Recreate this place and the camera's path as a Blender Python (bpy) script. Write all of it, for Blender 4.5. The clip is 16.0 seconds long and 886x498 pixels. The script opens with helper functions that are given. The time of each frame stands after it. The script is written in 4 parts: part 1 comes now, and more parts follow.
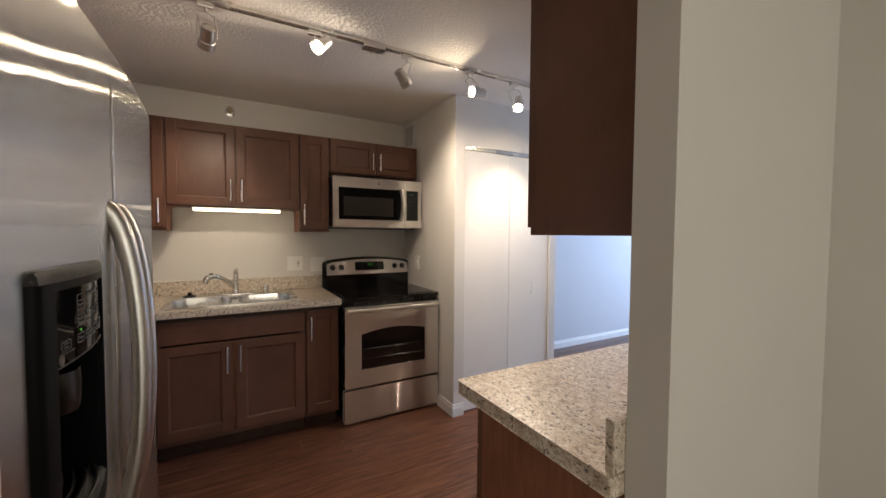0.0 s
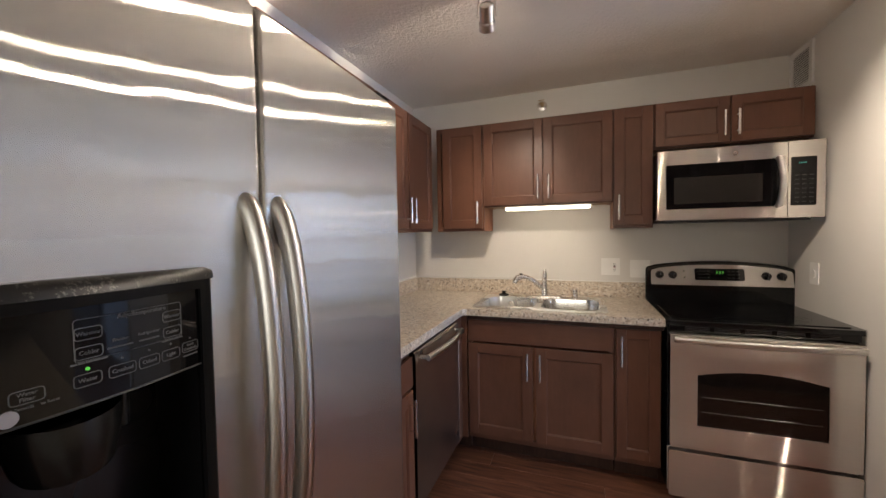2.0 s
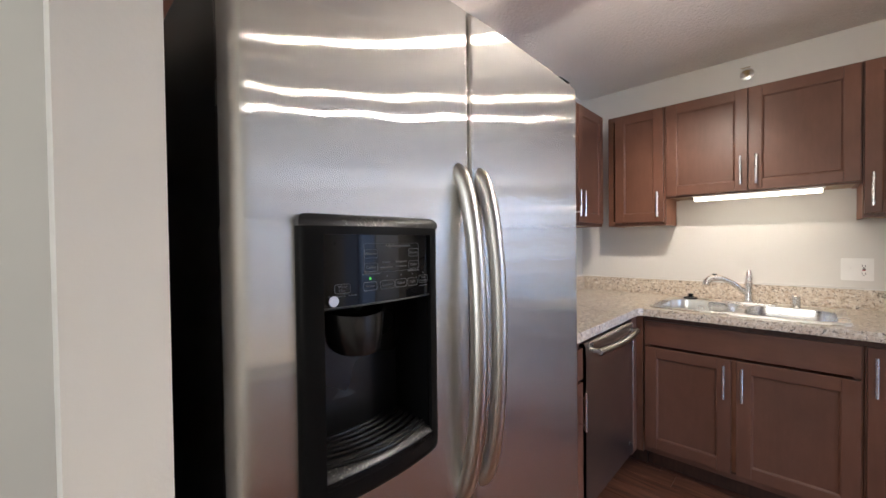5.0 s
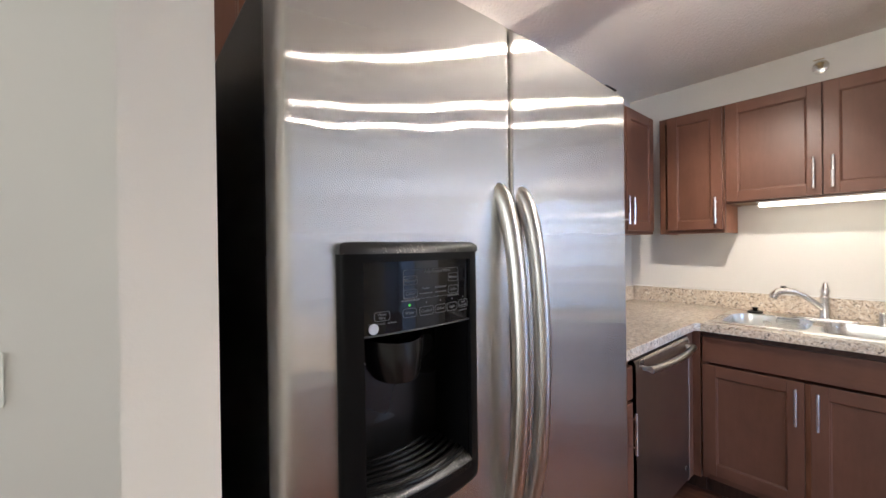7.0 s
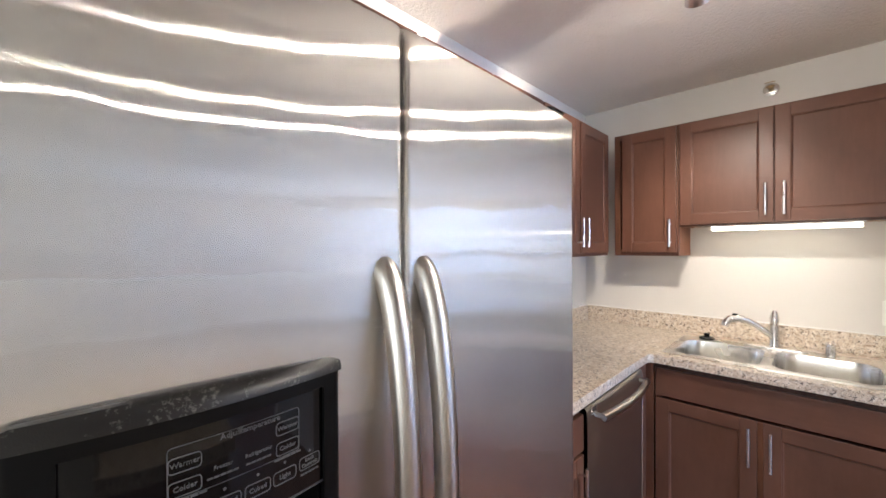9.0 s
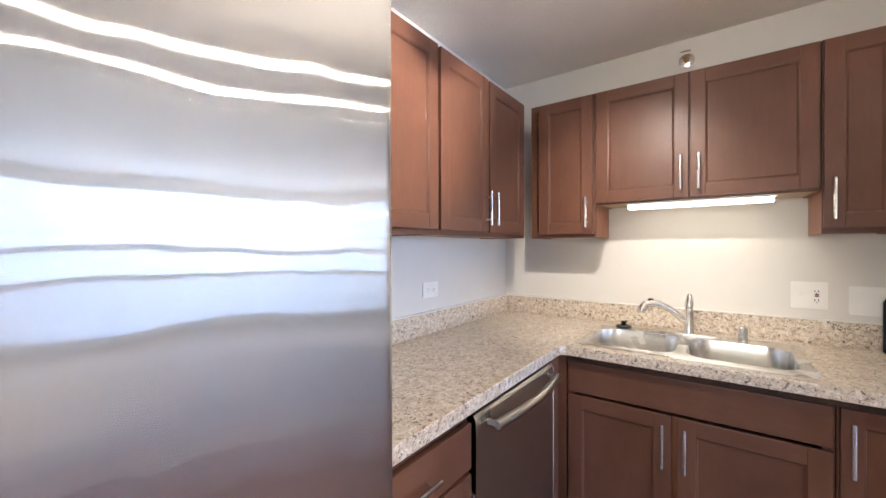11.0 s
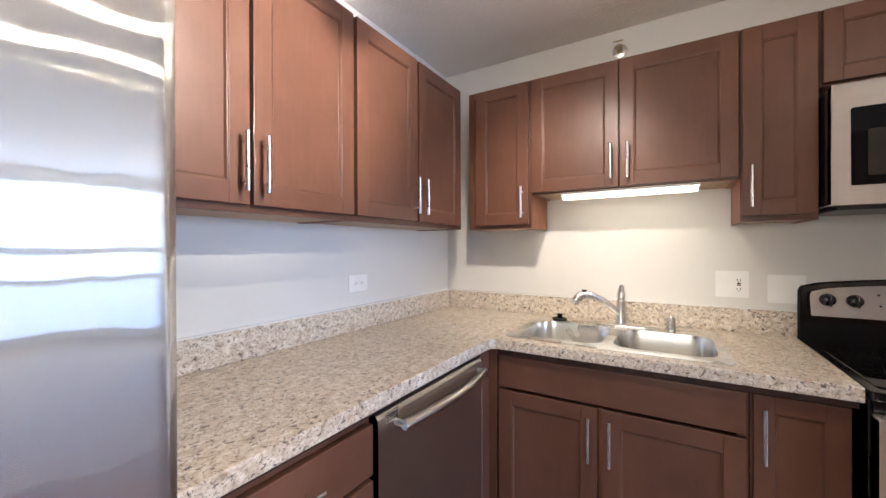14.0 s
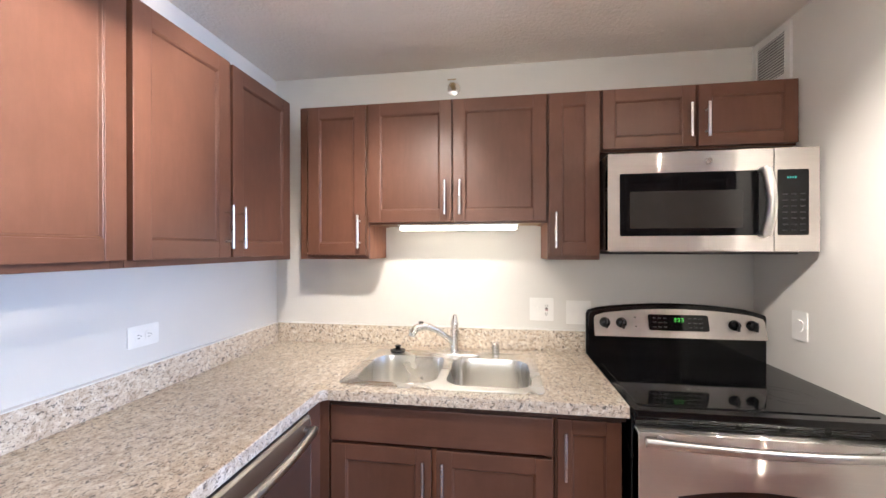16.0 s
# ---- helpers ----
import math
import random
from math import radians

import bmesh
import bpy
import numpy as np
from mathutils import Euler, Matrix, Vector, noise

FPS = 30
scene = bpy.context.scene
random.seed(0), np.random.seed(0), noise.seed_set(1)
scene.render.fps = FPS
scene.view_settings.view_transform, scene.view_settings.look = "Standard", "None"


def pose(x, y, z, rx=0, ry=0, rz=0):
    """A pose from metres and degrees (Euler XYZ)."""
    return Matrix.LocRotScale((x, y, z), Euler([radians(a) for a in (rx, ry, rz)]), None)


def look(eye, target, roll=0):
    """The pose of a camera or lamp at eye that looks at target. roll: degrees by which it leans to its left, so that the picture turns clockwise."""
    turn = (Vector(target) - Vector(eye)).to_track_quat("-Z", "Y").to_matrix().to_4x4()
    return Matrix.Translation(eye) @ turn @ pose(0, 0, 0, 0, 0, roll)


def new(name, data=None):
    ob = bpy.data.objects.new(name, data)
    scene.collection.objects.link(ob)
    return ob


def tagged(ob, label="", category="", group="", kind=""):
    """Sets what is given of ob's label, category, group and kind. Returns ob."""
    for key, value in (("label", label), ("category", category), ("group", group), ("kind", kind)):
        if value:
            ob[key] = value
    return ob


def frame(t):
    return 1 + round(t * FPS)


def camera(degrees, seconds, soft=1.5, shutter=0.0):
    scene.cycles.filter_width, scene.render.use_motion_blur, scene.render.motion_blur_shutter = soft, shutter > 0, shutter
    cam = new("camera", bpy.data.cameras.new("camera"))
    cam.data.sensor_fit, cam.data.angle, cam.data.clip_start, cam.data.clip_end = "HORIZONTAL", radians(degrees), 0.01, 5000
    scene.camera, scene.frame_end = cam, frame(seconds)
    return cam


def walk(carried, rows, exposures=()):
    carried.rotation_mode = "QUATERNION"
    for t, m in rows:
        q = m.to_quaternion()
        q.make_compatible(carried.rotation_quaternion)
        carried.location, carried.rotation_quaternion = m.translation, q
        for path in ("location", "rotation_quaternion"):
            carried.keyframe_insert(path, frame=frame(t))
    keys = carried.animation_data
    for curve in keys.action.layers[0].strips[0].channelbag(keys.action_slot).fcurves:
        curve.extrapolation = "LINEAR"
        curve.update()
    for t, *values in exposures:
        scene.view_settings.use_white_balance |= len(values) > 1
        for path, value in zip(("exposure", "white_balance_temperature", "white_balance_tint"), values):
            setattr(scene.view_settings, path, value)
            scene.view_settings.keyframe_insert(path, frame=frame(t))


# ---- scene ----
cam = camera(99.2, 16.0)
PATH = [
    (0, (1.022, -3.337, 1.383), (2.003, -1.595, 1.304), 0.40),
    (0.5, (1.083, -3.143, 1.404), (1.621, -1.219, 1.310), -0.05),
    (1, (1.132, -3.003, 1.399), (1.261, -1.010, 1.301), -0.35),
    (1.5, (1.216, -2.913, 1.387), (0.935, -0.935, 1.307), -0.90),
    (2, (1.289, -2.874, 1.373), (0.604, -0.997, 1.298), -1.00),
    (2.5, (1.252, -2.878, 1.340), (0.264, -1.140, 1.279), -0.95),
    (3, (1.242, -2.910, 1.308), (0.075, -1.286, 1.257), -0.80),
    (3.5, (1.273, -2.942, 1.295), (0.001, -1.400, 1.251), -0.80),
    (4, (1.284, -2.962, 1.297), (-0.030, -1.456, 1.257), -0.75),
    (6.5, (1.257, -2.958, 1.300), (-0.239, -1.631, 1.286), -0.80),
    (7, (1.268, -2.953, 1.329), (-0.260, -1.661, 1.321), -0.75),
    (7.5, (1.274, -2.952, 1.373), (-0.253, -1.660, 1.365), -0.55),
    (8, (1.276, -2.907, 1.429), (-0.251, -1.614, 1.426), -0.55),
    (8.5, (1.237, -2.833, 1.454), (-0.266, -1.514, 1.448), -0.40),
    (9, (1.189, -2.721, 1.450), (-0.210, -1.292, 1.441), -0.25),
    (9.5, (1.171, -2.630, 1.427), (-0.061, -1.054, 1.418), -0.10),
    (12, (1.177, -2.134, 1.317), (0.032, -0.494, 1.305), -0.2),
    (12.5, (1.139, -2.099, 1.294), (0.064, -0.412, 1.285), -0.2),
    (13, (1.167, -2.094, 1.238), (0.102, -0.401, 1.23), -0.2),
    (13.5, (1.227, -2.109, 1.241), (0.168, -0.412, 1.233), -0.3),
    (14, (1.264, -2.123, 1.298), (0.22, -0.418, 1.292), -0.2),
    (14.5, (1.284, -2.108, 1.388), (0.321, -0.355, 1.382), -0.1),
    (15, (1.275, -2.064, 1.431), (0.569, -0.192, 1.424), -0.1),
    (15.5, (1.261, -2.039, 1.441), (0.79, -0.095, 1.435), -0.1),
    (16, (1.272, -2.008, 1.446), (0.975, -0.03, 1.443), -0.1),
]
EXPOSURES = [(0, 0.15, 7500, 11), (0.5, 0.2, 7500, 11), (1, 0.40, 7400, 11), (2, 0.65, 7100, 11), (3.5, 0.93, 6600, 10), (6.5, 1.25, 6300, 10), (8.5, 1.37, 6300, 10), (9.5, 1.38, 6400, 10), (12, 1.45, 6400, 10), (14, 1.38, 6400, 10), (15, 1.47, 6250, 10), (16, 1.74, 6150, 10)]
walk(cam, [(t, look(eye, target, roll)) for t, eye, target, roll in PATH], EXPOSURES)

# ---- exposure and light ----
world = bpy.data.worlds.new("sky")
scene.world = world
world.use_nodes = True
wn = world.node_tree
sky = wn.nodes.new("ShaderNodeTexSky")
sky.sky_type, sky.sun_disc = "NISHITA", False
sky.sun_elevation, sky.sun_rotation = radians(35), radians(200)
wn.links.new(sky.outputs[0], wn.nodes["Background"].inputs[0])
wn.nodes["Background"].inputs[1].default_value = 0.1

WARM = (1.0, 0.89, 0.785)
DAY = (0.40, 0.60, 1.0)


def lamp(name, kind, energy, color, m, **kw):
    data = bpy.data.lights.new(name, kind)
    data.energy, data.color = energy, color
    for k, v in kw.items():
        if k == "radius":
            data.shadow_soft_size = v
        elif k == "spot":
            data.spot_size, data.spot_blend = radians(v), 1.0
        elif k == "size":
            data.shape, data.size, data.size_y = "RECTANGLE", v[0], v[1]
    ob = new(name, data)
    ob.matrix_world = m
    return ob


CEIL = 2.41
LAMPS = [  # place of the lit face, the point it aims at, watts, cone
    ((0.940, -1.35, 2.200), (0.70, -0.02, 1.14), 31, 67),
    ((1.400, -1.42, 2.280), (0.35, -2.10, 1.20), 13, 104),
    ((1.905, -1.34, 2.225), (3.08, -0.92, 1.10), 54, 92),
    ((2.315, -1.39, 2.250), (0.30, -1.42, 2.06), 205, 42),
    ((2.675, -1.39, 2.215), (1.65, -2.35, 0.25), 80, 84),
    ((2.925, -1.35, 2.205), (3.00, -0.90, 0.50), 46, 96),
]
for place, aim, watts, cone in LAMPS:
    d = (Vector(aim) - Vector(place)).normalized()
    lamp("track_spot", "SPOT", watts, WARM, look(Vector(place) + 0.012 * d, aim), spot=cone, radius=0.014)
lamp("cabinet_tube_light", "AREA", 0.06, (1.0, 0.90, 0.75), look((1.075, -0.22, 1.528), (1.075, -0.17, 0.5)), size=(0.55, 0.03))
lamp("window_daylight", "AREA", 102, DAY, look((7.54, -2.05, 1.76), (0, -2.05, 1.76)), size=(2.9, 0.86))
lamp("window_daylight", "AREA", 37, DAY, look((7.54, -2.05, 1.075), (0, -2.05, 1.075)), size=(2.9, 0.34))
lamp("window_daylight", "AREA", 40, DAY, look((7.54, -2.05, 0.50), (0, -2.05, 0.50)), size=(2.9, 0.66))
# Unseen fill light added behind the camera, in an invented hall window.
lamp("hall_fill_light", "AREA", 18, (0.94, 0.97, 0.965), look((1.25, -5.94, 1.55), (1.25, 0, 1.55)), size=(1.5, 1.3))

# ---- materials ----


def material(name):
    m = bpy.data.materials.new(name)
    m.use_nodes = True
    return m, m.node_tree, m.node_tree.nodes["Principled BSDF"]


def node(nt, kind, **inputs):
    n = nt.nodes.new(kind)
    for k, v in inputs.items():
        key = int(k[1:]) if k[0] == "i" and k[1:].isdigit() else k.replace("_", " ")
        n.inputs[key].default_value = v
    return n


def coords(nt, scale=(1, 1, 1), world_space=False):
    """Object coordinates (the things are built in metres), stretched."""
    src = node(nt, "ShaderNodeNewGeometry").outputs["Position"] if world_space else node(nt, "ShaderNodeTexCoord").outputs["Object"]
    mp = node(nt, "ShaderNodeMapping")
    mp.inputs["Scale"].default_value = scale
    nt.links.new(src, mp.inputs["Vector"])
    return mp.outputs[0]


def ramp(nt, src, stops):
    r = node(nt, "ShaderNodeValToRGB")
    e = r.color_ramp.elements
    while len(e) < len(stops):
        e.new(0.5)
    for el, (p, c) in zip(e, stops):
        el.position, el.color = p, (*c, 1)
    nt.links.new(src, r.inputs[0])
    return r.outputs[0]


def noise_tex(nt, vec, scale, detail=4, rough=0.6, distort=0.0):
    n = node(nt, "ShaderNodeTexNoise", Scale=scale, Detail=detail, Roughness=rough, Distortion=distort)
    nt.links.new(vec, n.inputs["Vector"])
    return n.outputs["Fac"]


def mix(nt, a, b, fac, mode="MIX"):
    n = node(nt, "ShaderNodeMix")
    n.data_type, n.blend_type = "RGBA", mode
    for sock, v in ((n.inputs["Factor"], fac), (n.inputs["A"], a), (n.inputs["B"], b)):
        if isinstance(v, bpy.types.NodeSocket):
            nt.links.new(v, sock)
        else:
            sock.default_value = v if isinstance(v, float) else (*v, 1)
    return n.outputs["Result"]


def bump(nt, bsdf, height, strength, distance):
    b = node(nt, "ShaderNodeBump", Strength=strength, Distance=distance)
    nt.links.new(height, b.inputs["Height"])
    nt.links.new(b.outputs[0], bsdf.inputs["Normal"])


def rough_range(nt, bsdf, src, lo, hi):
    r = node(nt, "ShaderNodeMapRange")
    r.inputs["To Min"].default_value, r.inputs["To Max"].default_value = lo, hi
    nt.links.new(src, r.inputs["Value"])
    nt.links.new(r.outputs[0], bsdf.inputs["Roughness"])


def plain(name, color, rough=0.4, metal=0.0, var=0.06, spec=None, grain=14.0, bump_by=0.0):
    m, nt, b = material(name)
    v = coords(nt)
    n1 = noise_tex(nt, v, grain, 5)
    n2 = noise_tex(nt, v, 2.3, 3)
    lo, hi = tuple(c * (1 - var) for c in color), tuple(min(1, c * (1 + var)) for c in color)
    c1 = ramp(nt, n1, [(0.3, lo), (0.7, hi)])
    c2 = ramp(nt, n2, [(0.3, tuple([1 - var] * 3)), (0.7, (1, 1, 1))])
    nt.links.new(mix(nt, c1, c2, 1.0, "MULTIPLY"), b.inputs["Base Color"])
    rough_range(nt, b, n2, max(0.02, rough * 0.85), min(1, rough * 1.15))
    b.inputs["Metallic"].default_value = metal
    if spec is not None:
        b.inputs["Specular IOR Level"].default_value = spec
    if bump_by:
        bump(nt, b, n1, 0.4, bump_by)
    return m


def paint(name, color, scale=160.0, dist=0.0006, rough=0.55, strength=0.35):
    """Rolled wall paint: faint orange peel, slow change of tone."""
    m, nt, b = material(name)
    v = coords(nt, world_space=True)
    fine, slow = noise_tex(nt, v, scale, 3), noise_tex(nt, v, 1.7, 4)
    c = ramp(nt, slow, [(0.25, tuple(x * 0.96 for x in color)), (0.75, tuple(min(1, x * 1.02) for x in color))])
    nt.links.new(c, b.inputs["Base Color"])
    rough_range(nt, b, slow, rough * 0.9, rough * 1.1)
    bump(nt, b, fine, strength, dist)
    return m


def wood_mat(name, base, dark, light, axis="z", rough=0.35):
    """Stained maple: long fine grain and a blotchy stain."""
    m, nt, b = material(name)
    stretch = {"z": (9, 9, 1.3), "x": (1.3, 9, 9), "y": (9, 1.3, 9)}[axis]
    g = noise_tex(nt, coords(nt, stretch), 6.0, 6, 0.62, 0.4)
    fine = noise_tex(nt, coords(nt, tuple(s * 3 for s in stretch)), 9.0, 3)
    blot = noise_tex(nt, coords(nt, (1, 1, 0.7)), 4.5, 5, 0.6)
    c = ramp(nt, g, [(0.30, dark), (0.52, base), (0.75, light)])
    c = mix(nt, c, ramp(nt, blot, [(0.3, (0.74, 0.73, 0.72)), (0.7, (1.10, 1.09, 1.08))]), 1.0, "MULTIPLY")
    isl = node(nt, "ShaderNodeNewGeometry").outputs["Random Per Island"]
    c = mix(nt, c, ramp(nt, isl, [(0, (0.88, 0.88, 0.88)), (1, (1.08, 1.06, 1.05))]), 1.0, "MULTIPLY")
    nt.links.new(c, b.inputs["Base Color"])
    rough_range(nt, b, blot, rough * 0.85, rough * 1.25)
    b.inputs["Specular IOR Level"].default_value = 0.30
    bump(nt, b, fine, 0.03, 0.0003)
    return m


def steel(name, tint=(0.60, 0.58, 0.555), rough=0.26, aniso=0.8, along=(0, 0, 1), grain=(260, 260, 2), wave=0.0, broad=0.0):
    """Brushed stainless steel: highlights run across the brushing direction; smears and slight unevenness."""
    m, nt, b = material(name)
    out = nt.nodes["Material Output"]
    nt.nodes.remove(b)
    g = noise_tex(nt, coords(nt, grain), 3.0, 3, 0.5)
    smear = noise_tex(nt, coords(nt, (1, 1, 1)), 3.2, 5, 0.65)
    c = ramp(nt, g, [(0.25, tuple(x * 0.95 for x in tint)), (0.75, tuple(x * 1.03 for x in tint))])
    c = mix(nt, c, ramp(nt, smear, [(0.3, (0.92, 0.92, 0.92)), (0.7, (1, 1, 1))]), 1.0, "MULTIPLY")
    s = node(nt, "ShaderNodeBsdfAnisotropic", Anisotropy=aniso)
    s.distribution = "BECKMANN"
    nt.links.new(c, s.inputs["Color"])
    rough_range(nt, s, smear, rough * 0.93, rough * 1.07)
    t = node(nt, "ShaderNodeCombineXYZ", X=along[0], Y=along[1], Z=along[2])
    nt.links.new(t.outputs[0], s.inputs["Tangent"])
    last = s.outputs[0]
    if broad:
        w = node(nt, "ShaderNodeBsdfAnisotropic", Anisotropy=0.45, Roughness=0.5)
        nt.links.new(c, w.inputs["Color"])
        nt.links.new(t.outputs[0], w.inputs["Tangent"])
        both = node(nt, "ShaderNodeMixShader", i0=broad)
        nt.links.new(s.outputs[0], both.inputs[1])
        nt.links.new(w.outputs[0], both.inputs[2])
        last = both.outputs[0]
    if wave:
        bump(nt, s, noise_tex(nt, coords(nt, (1, 1.0, 0.8)), 7.0, 2, 0.45), 1.0, wave)
    nt.links.new(last, out.inputs["Surface"])
    return m


def granite_mat():
    """Beige granite-pattern laminate with brown, grey and cream flecks."""
    m, nt, b = material("granite_laminate")
    v = coords(nt, world_space=True)
    vs = coords(nt, (1.0, 0.75, 1.0), world_space=True)
    big = noise_tex(nt, vs, 55, 5, 0.7, 0.5)
    mid = noise_tex(nt, vs, 98, 3, 0.6, 0.8)
    tiny = noise_tex(nt, v, 190, 3, 0.6, 0.4)
    c = ramp(nt, big, [(0.30, (0.33, 0.235, 0.16)), (0.41, (0.54, 0.44, 0.335)), (0.52, (0.67, 0.585, 0.48)), (0.66, (0.82, 0.765, 0.68))])
    c = mix(nt, c, (0.075, 0.06, 0.052), ramp(nt, mid, [(0.590, (0, 0, 0)), (0.618, (0.92, 0.92, 0.92))]))
    c = mix(nt, c, (0.30, 0.22, 0.16), ramp(nt, tiny, [(0.585, (0, 0, 0)), (0.615, (0.85, 0.85, 0.85))]))
    nt.links.new(c, b.inputs["Base Color"])
    rough_range(nt, b, big, 0.24, 0.36)
    return m


def plank_mat():
    """Dark red-brown laminate floor boards, each its own shade, grain along x."""
    m, nt, b = material("floor_laminate")
    rnd = node(nt, "ShaderNodeObjectInfo").outputs["Random"]
    isl = node(nt, "ShaderNodeNewGeometry").outputs["Random Per Island"]
    shift = node(nt, "ShaderNodeMath")
    shift.operation = "ADD"
    nt.links.new(rnd, shift.inputs[0])
    nt.links.new(isl, shift.inputs[1])
    far = node(nt, "ShaderNodeMath", i1=37.0)
    far.operation = "MULTIPLY"
    nt.links.new(shift.outputs[0], far.inputs[0])
    cv = node(nt, "ShaderNodeCombineXYZ")
    for k in "XYZ":
        nt.links.new(far.outputs[0], cv.inputs[k])

    def shifted(scale):
        mp = node(nt, "ShaderNodeMapping")
        mp.inputs["Scale"].default_value = scale
        nt.links.new(node(nt, "ShaderNodeNewGeometry").outputs["Position"], mp.inputs["Vector"])
        nt.links.new(cv.outputs[0], mp.inputs["Location"])
        return mp.outputs[0]

    g = noise_tex(nt, shifted((1.6, 20, 20)), 2.2, 7, 0.66, 0.9)
    fine = noise_tex(nt, shifted((6, 150, 150)), 2.0, 4, 0.6)
    c = ramp(nt, g, [(0.28, (0.024, 0.009, 0.006)), (0.45, (0.098, 0.038, 0.022)), (0.60, (0.165, 0.071, 0.042)), (0.8, (0.25, 0.118, 0.072))])
    c = mix(nt, c, ramp(nt, shift.outputs[0], [(0.0, (0.74, 0.74, 0.74)), (1.0, (1.15, 1.12, 1.1))]), 1.0, "MULTIPLY")
    c = mix(nt, c, ramp(nt, fine, [(0.3, (0.84, 0.84, 0.84)), (0.7, (1.05, 1.05, 1.05))]), 1.0, "MULTIPLY")
    nt.links.new(c, b.inputs["Base Color"])
    rough_range(nt, b, g, 0.30, 0.42)
    bump(nt, b, fine, 0.2, 0.0008)
    return m


def glow(name, color, strength):
    m, nt, b = material(name)
    b.inputs["Base Color"].default_value = (*(0.04 * c for c in color), 1)
    b.inputs["Emission Color"].default_value = (*color, 1)
    b.inputs["Emission Strength"].default_value = strength
    return m


def glass_mat(name, color=(1, 1, 1)):
    m, nt, b = material(name)
    b.inputs["Base Color"].default_value = (*color, 1)
    b.inputs["Transmission Weight"].default_value = 1.0
    b.inputs["Roughness"].default_value = 0.02
    return m


WALL = paint("greige_wall_paint", (0.71, 0.69, 0.65))
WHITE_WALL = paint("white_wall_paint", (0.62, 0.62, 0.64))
TRIM = paint("white_trim_paint", (0.80, 0.79, 0.77), 60, 0.0003, 0.35)
DOORPAINT = paint("white_door_paint", (0.80, 0.785, 0.76), 90, 0.0004, 0.45)
CEILING = paint("textured_ceiling_paint", (0.89, 0.855, 0.80), 56, 0.006, 0.85, 1.0)
STAIN = ((0.145, 0.065, 0.041), (0.137, 0.061, 0.038), (0.154, 0.070, 0.045))
CAB = wood_mat("stained_maple", *STAIN)
CABH = wood_mat("stained_maple_across", *STAIN, "x")
CABHY = wood_mat("stained_maple_sideways", *STAIN, "y")
CABSIDE = wood_mat("stained_maple_veneer", (0.27, 0.115, 0.066), (0.21, 0.085, 0.047), (0.33, 0.15, 0.088), "z", 0.4)
PALE = wood_mat("pale_birch_underside", (0.42, 0.31, 0.21), (0.38, 0.275, 0.18), (0.47, 0.36, 0.25), "y", 0.5)
ENAMEL = plain("glossy_black_enamel", (0.006, 0.006, 0.0065), 0.11, 0.0, 0.15, 0.4)
# Colours the toe kicks and also the painted shade strips under the worktop.
KICK_AND_SHADE = wood_mat("dark_kick_and_shade", (0.05, 0.022, 0.014), (0.035, 0.015, 0.01), (0.07, 0.032, 0.02), "z", 0.5)
GRANITE = granite_mat()
PLANK = plank_mat()
STEEL = steel("brushed_steel_door", (0.69, 0.675, 0.645), 0.14, 0.94, (0, 0, 1), (260, 260, 2), wave=0.0014, broad=0.21)
STEEL_H = steel("brushed_steel_panel", (0.78, 0.74, 0.70), 0.155, 0.96, (1, 0, 0), (2, 260, 260), broad=0.26)
STEEL_Y = steel("brushed_steel_front", (0.66, 0.63, 0.60), 0.19, 0.86, (0, 1, 0), (260, 2, 260), broad=0.3)
SATIN = steel("satin_steel_bar", (0.66, 0.645, 0.62), 0.42, 0.0, (0, 0, 1), (40, 40, 40))
NICKEL = plain("brushed_nickel", (0.78, 0.76, 0.73), 0.27, 1.0, 0.05)
SINKSTEEL = plain("satin_sink_steel", (0.84, 0.82, 0.78), 0.27, 1.0, 0.05)
BLACKGLASS = plain("black_glass", (0.006, 0.006, 0.007), 0.045, 0.0, 0.2, 0.28)
BLACK = plain("black_plastic", (0.007, 0.007, 0.0075), 0.27, 0.0, 0.15, 0.4)
BLACKROUGH = plain("black_textured_steel", (0.010, 0.010, 0.011), 0.42, 0.0, 0.2, bump_by=0.0006, grain=220)
DARKGREY = plain("dark_grey_plastic", (0.032, 0.032, 0.034), 0.35)
OVENGLASS = plain("dark_oven_glass", (0.010, 0.008, 0.007), 0.06, 0.0, 0.2, 0.6)
WHITEPLASTIC = plain("white_plastic", (0.86, 0.85, 0.82), 0.35, 0, 0.03)
SLOT = plain("dark_slot", (0.02, 0.02, 0.02), 0.5)
BRASS = plain("aged_brass", (0.45, 0.33, 0.18), 0.35, 1.0)
PRINT = plain("pale_print", (0.095, 0.10, 0.11), 0.5, 0, 0.02)
RECESS = plain("matt_black_recess", (0.004, 0.004, 0.0045), 0.45, 0, 0.1, 0.12)
BULB = glow("lit_lamp_face", (1.0, 0.88, 0.72), 190.0)
FAINT = plain("faint_grey_print", (0.012, 0.012, 0.013), 0.3)
RING = plain("faint_burner_print", (0.022, 0.022, 0.023), 0.2)
BEZEL = plain("black_dispenser_plastic", (0.005, 0.005, 0.0055), 0.40, 0.0, 0.15, 0.12)
TUBE = glow("lit_tube_cover", (1.0, 0.90, 0.74), 3.7)
GREEN = glow("green_led", (0.15, 1.0, 0.12), 0.32)
CYAN = glow("cyan_display", (0.05, 0.5, 0.42), 0.25)
GLASS = glass_mat("clear_glass")


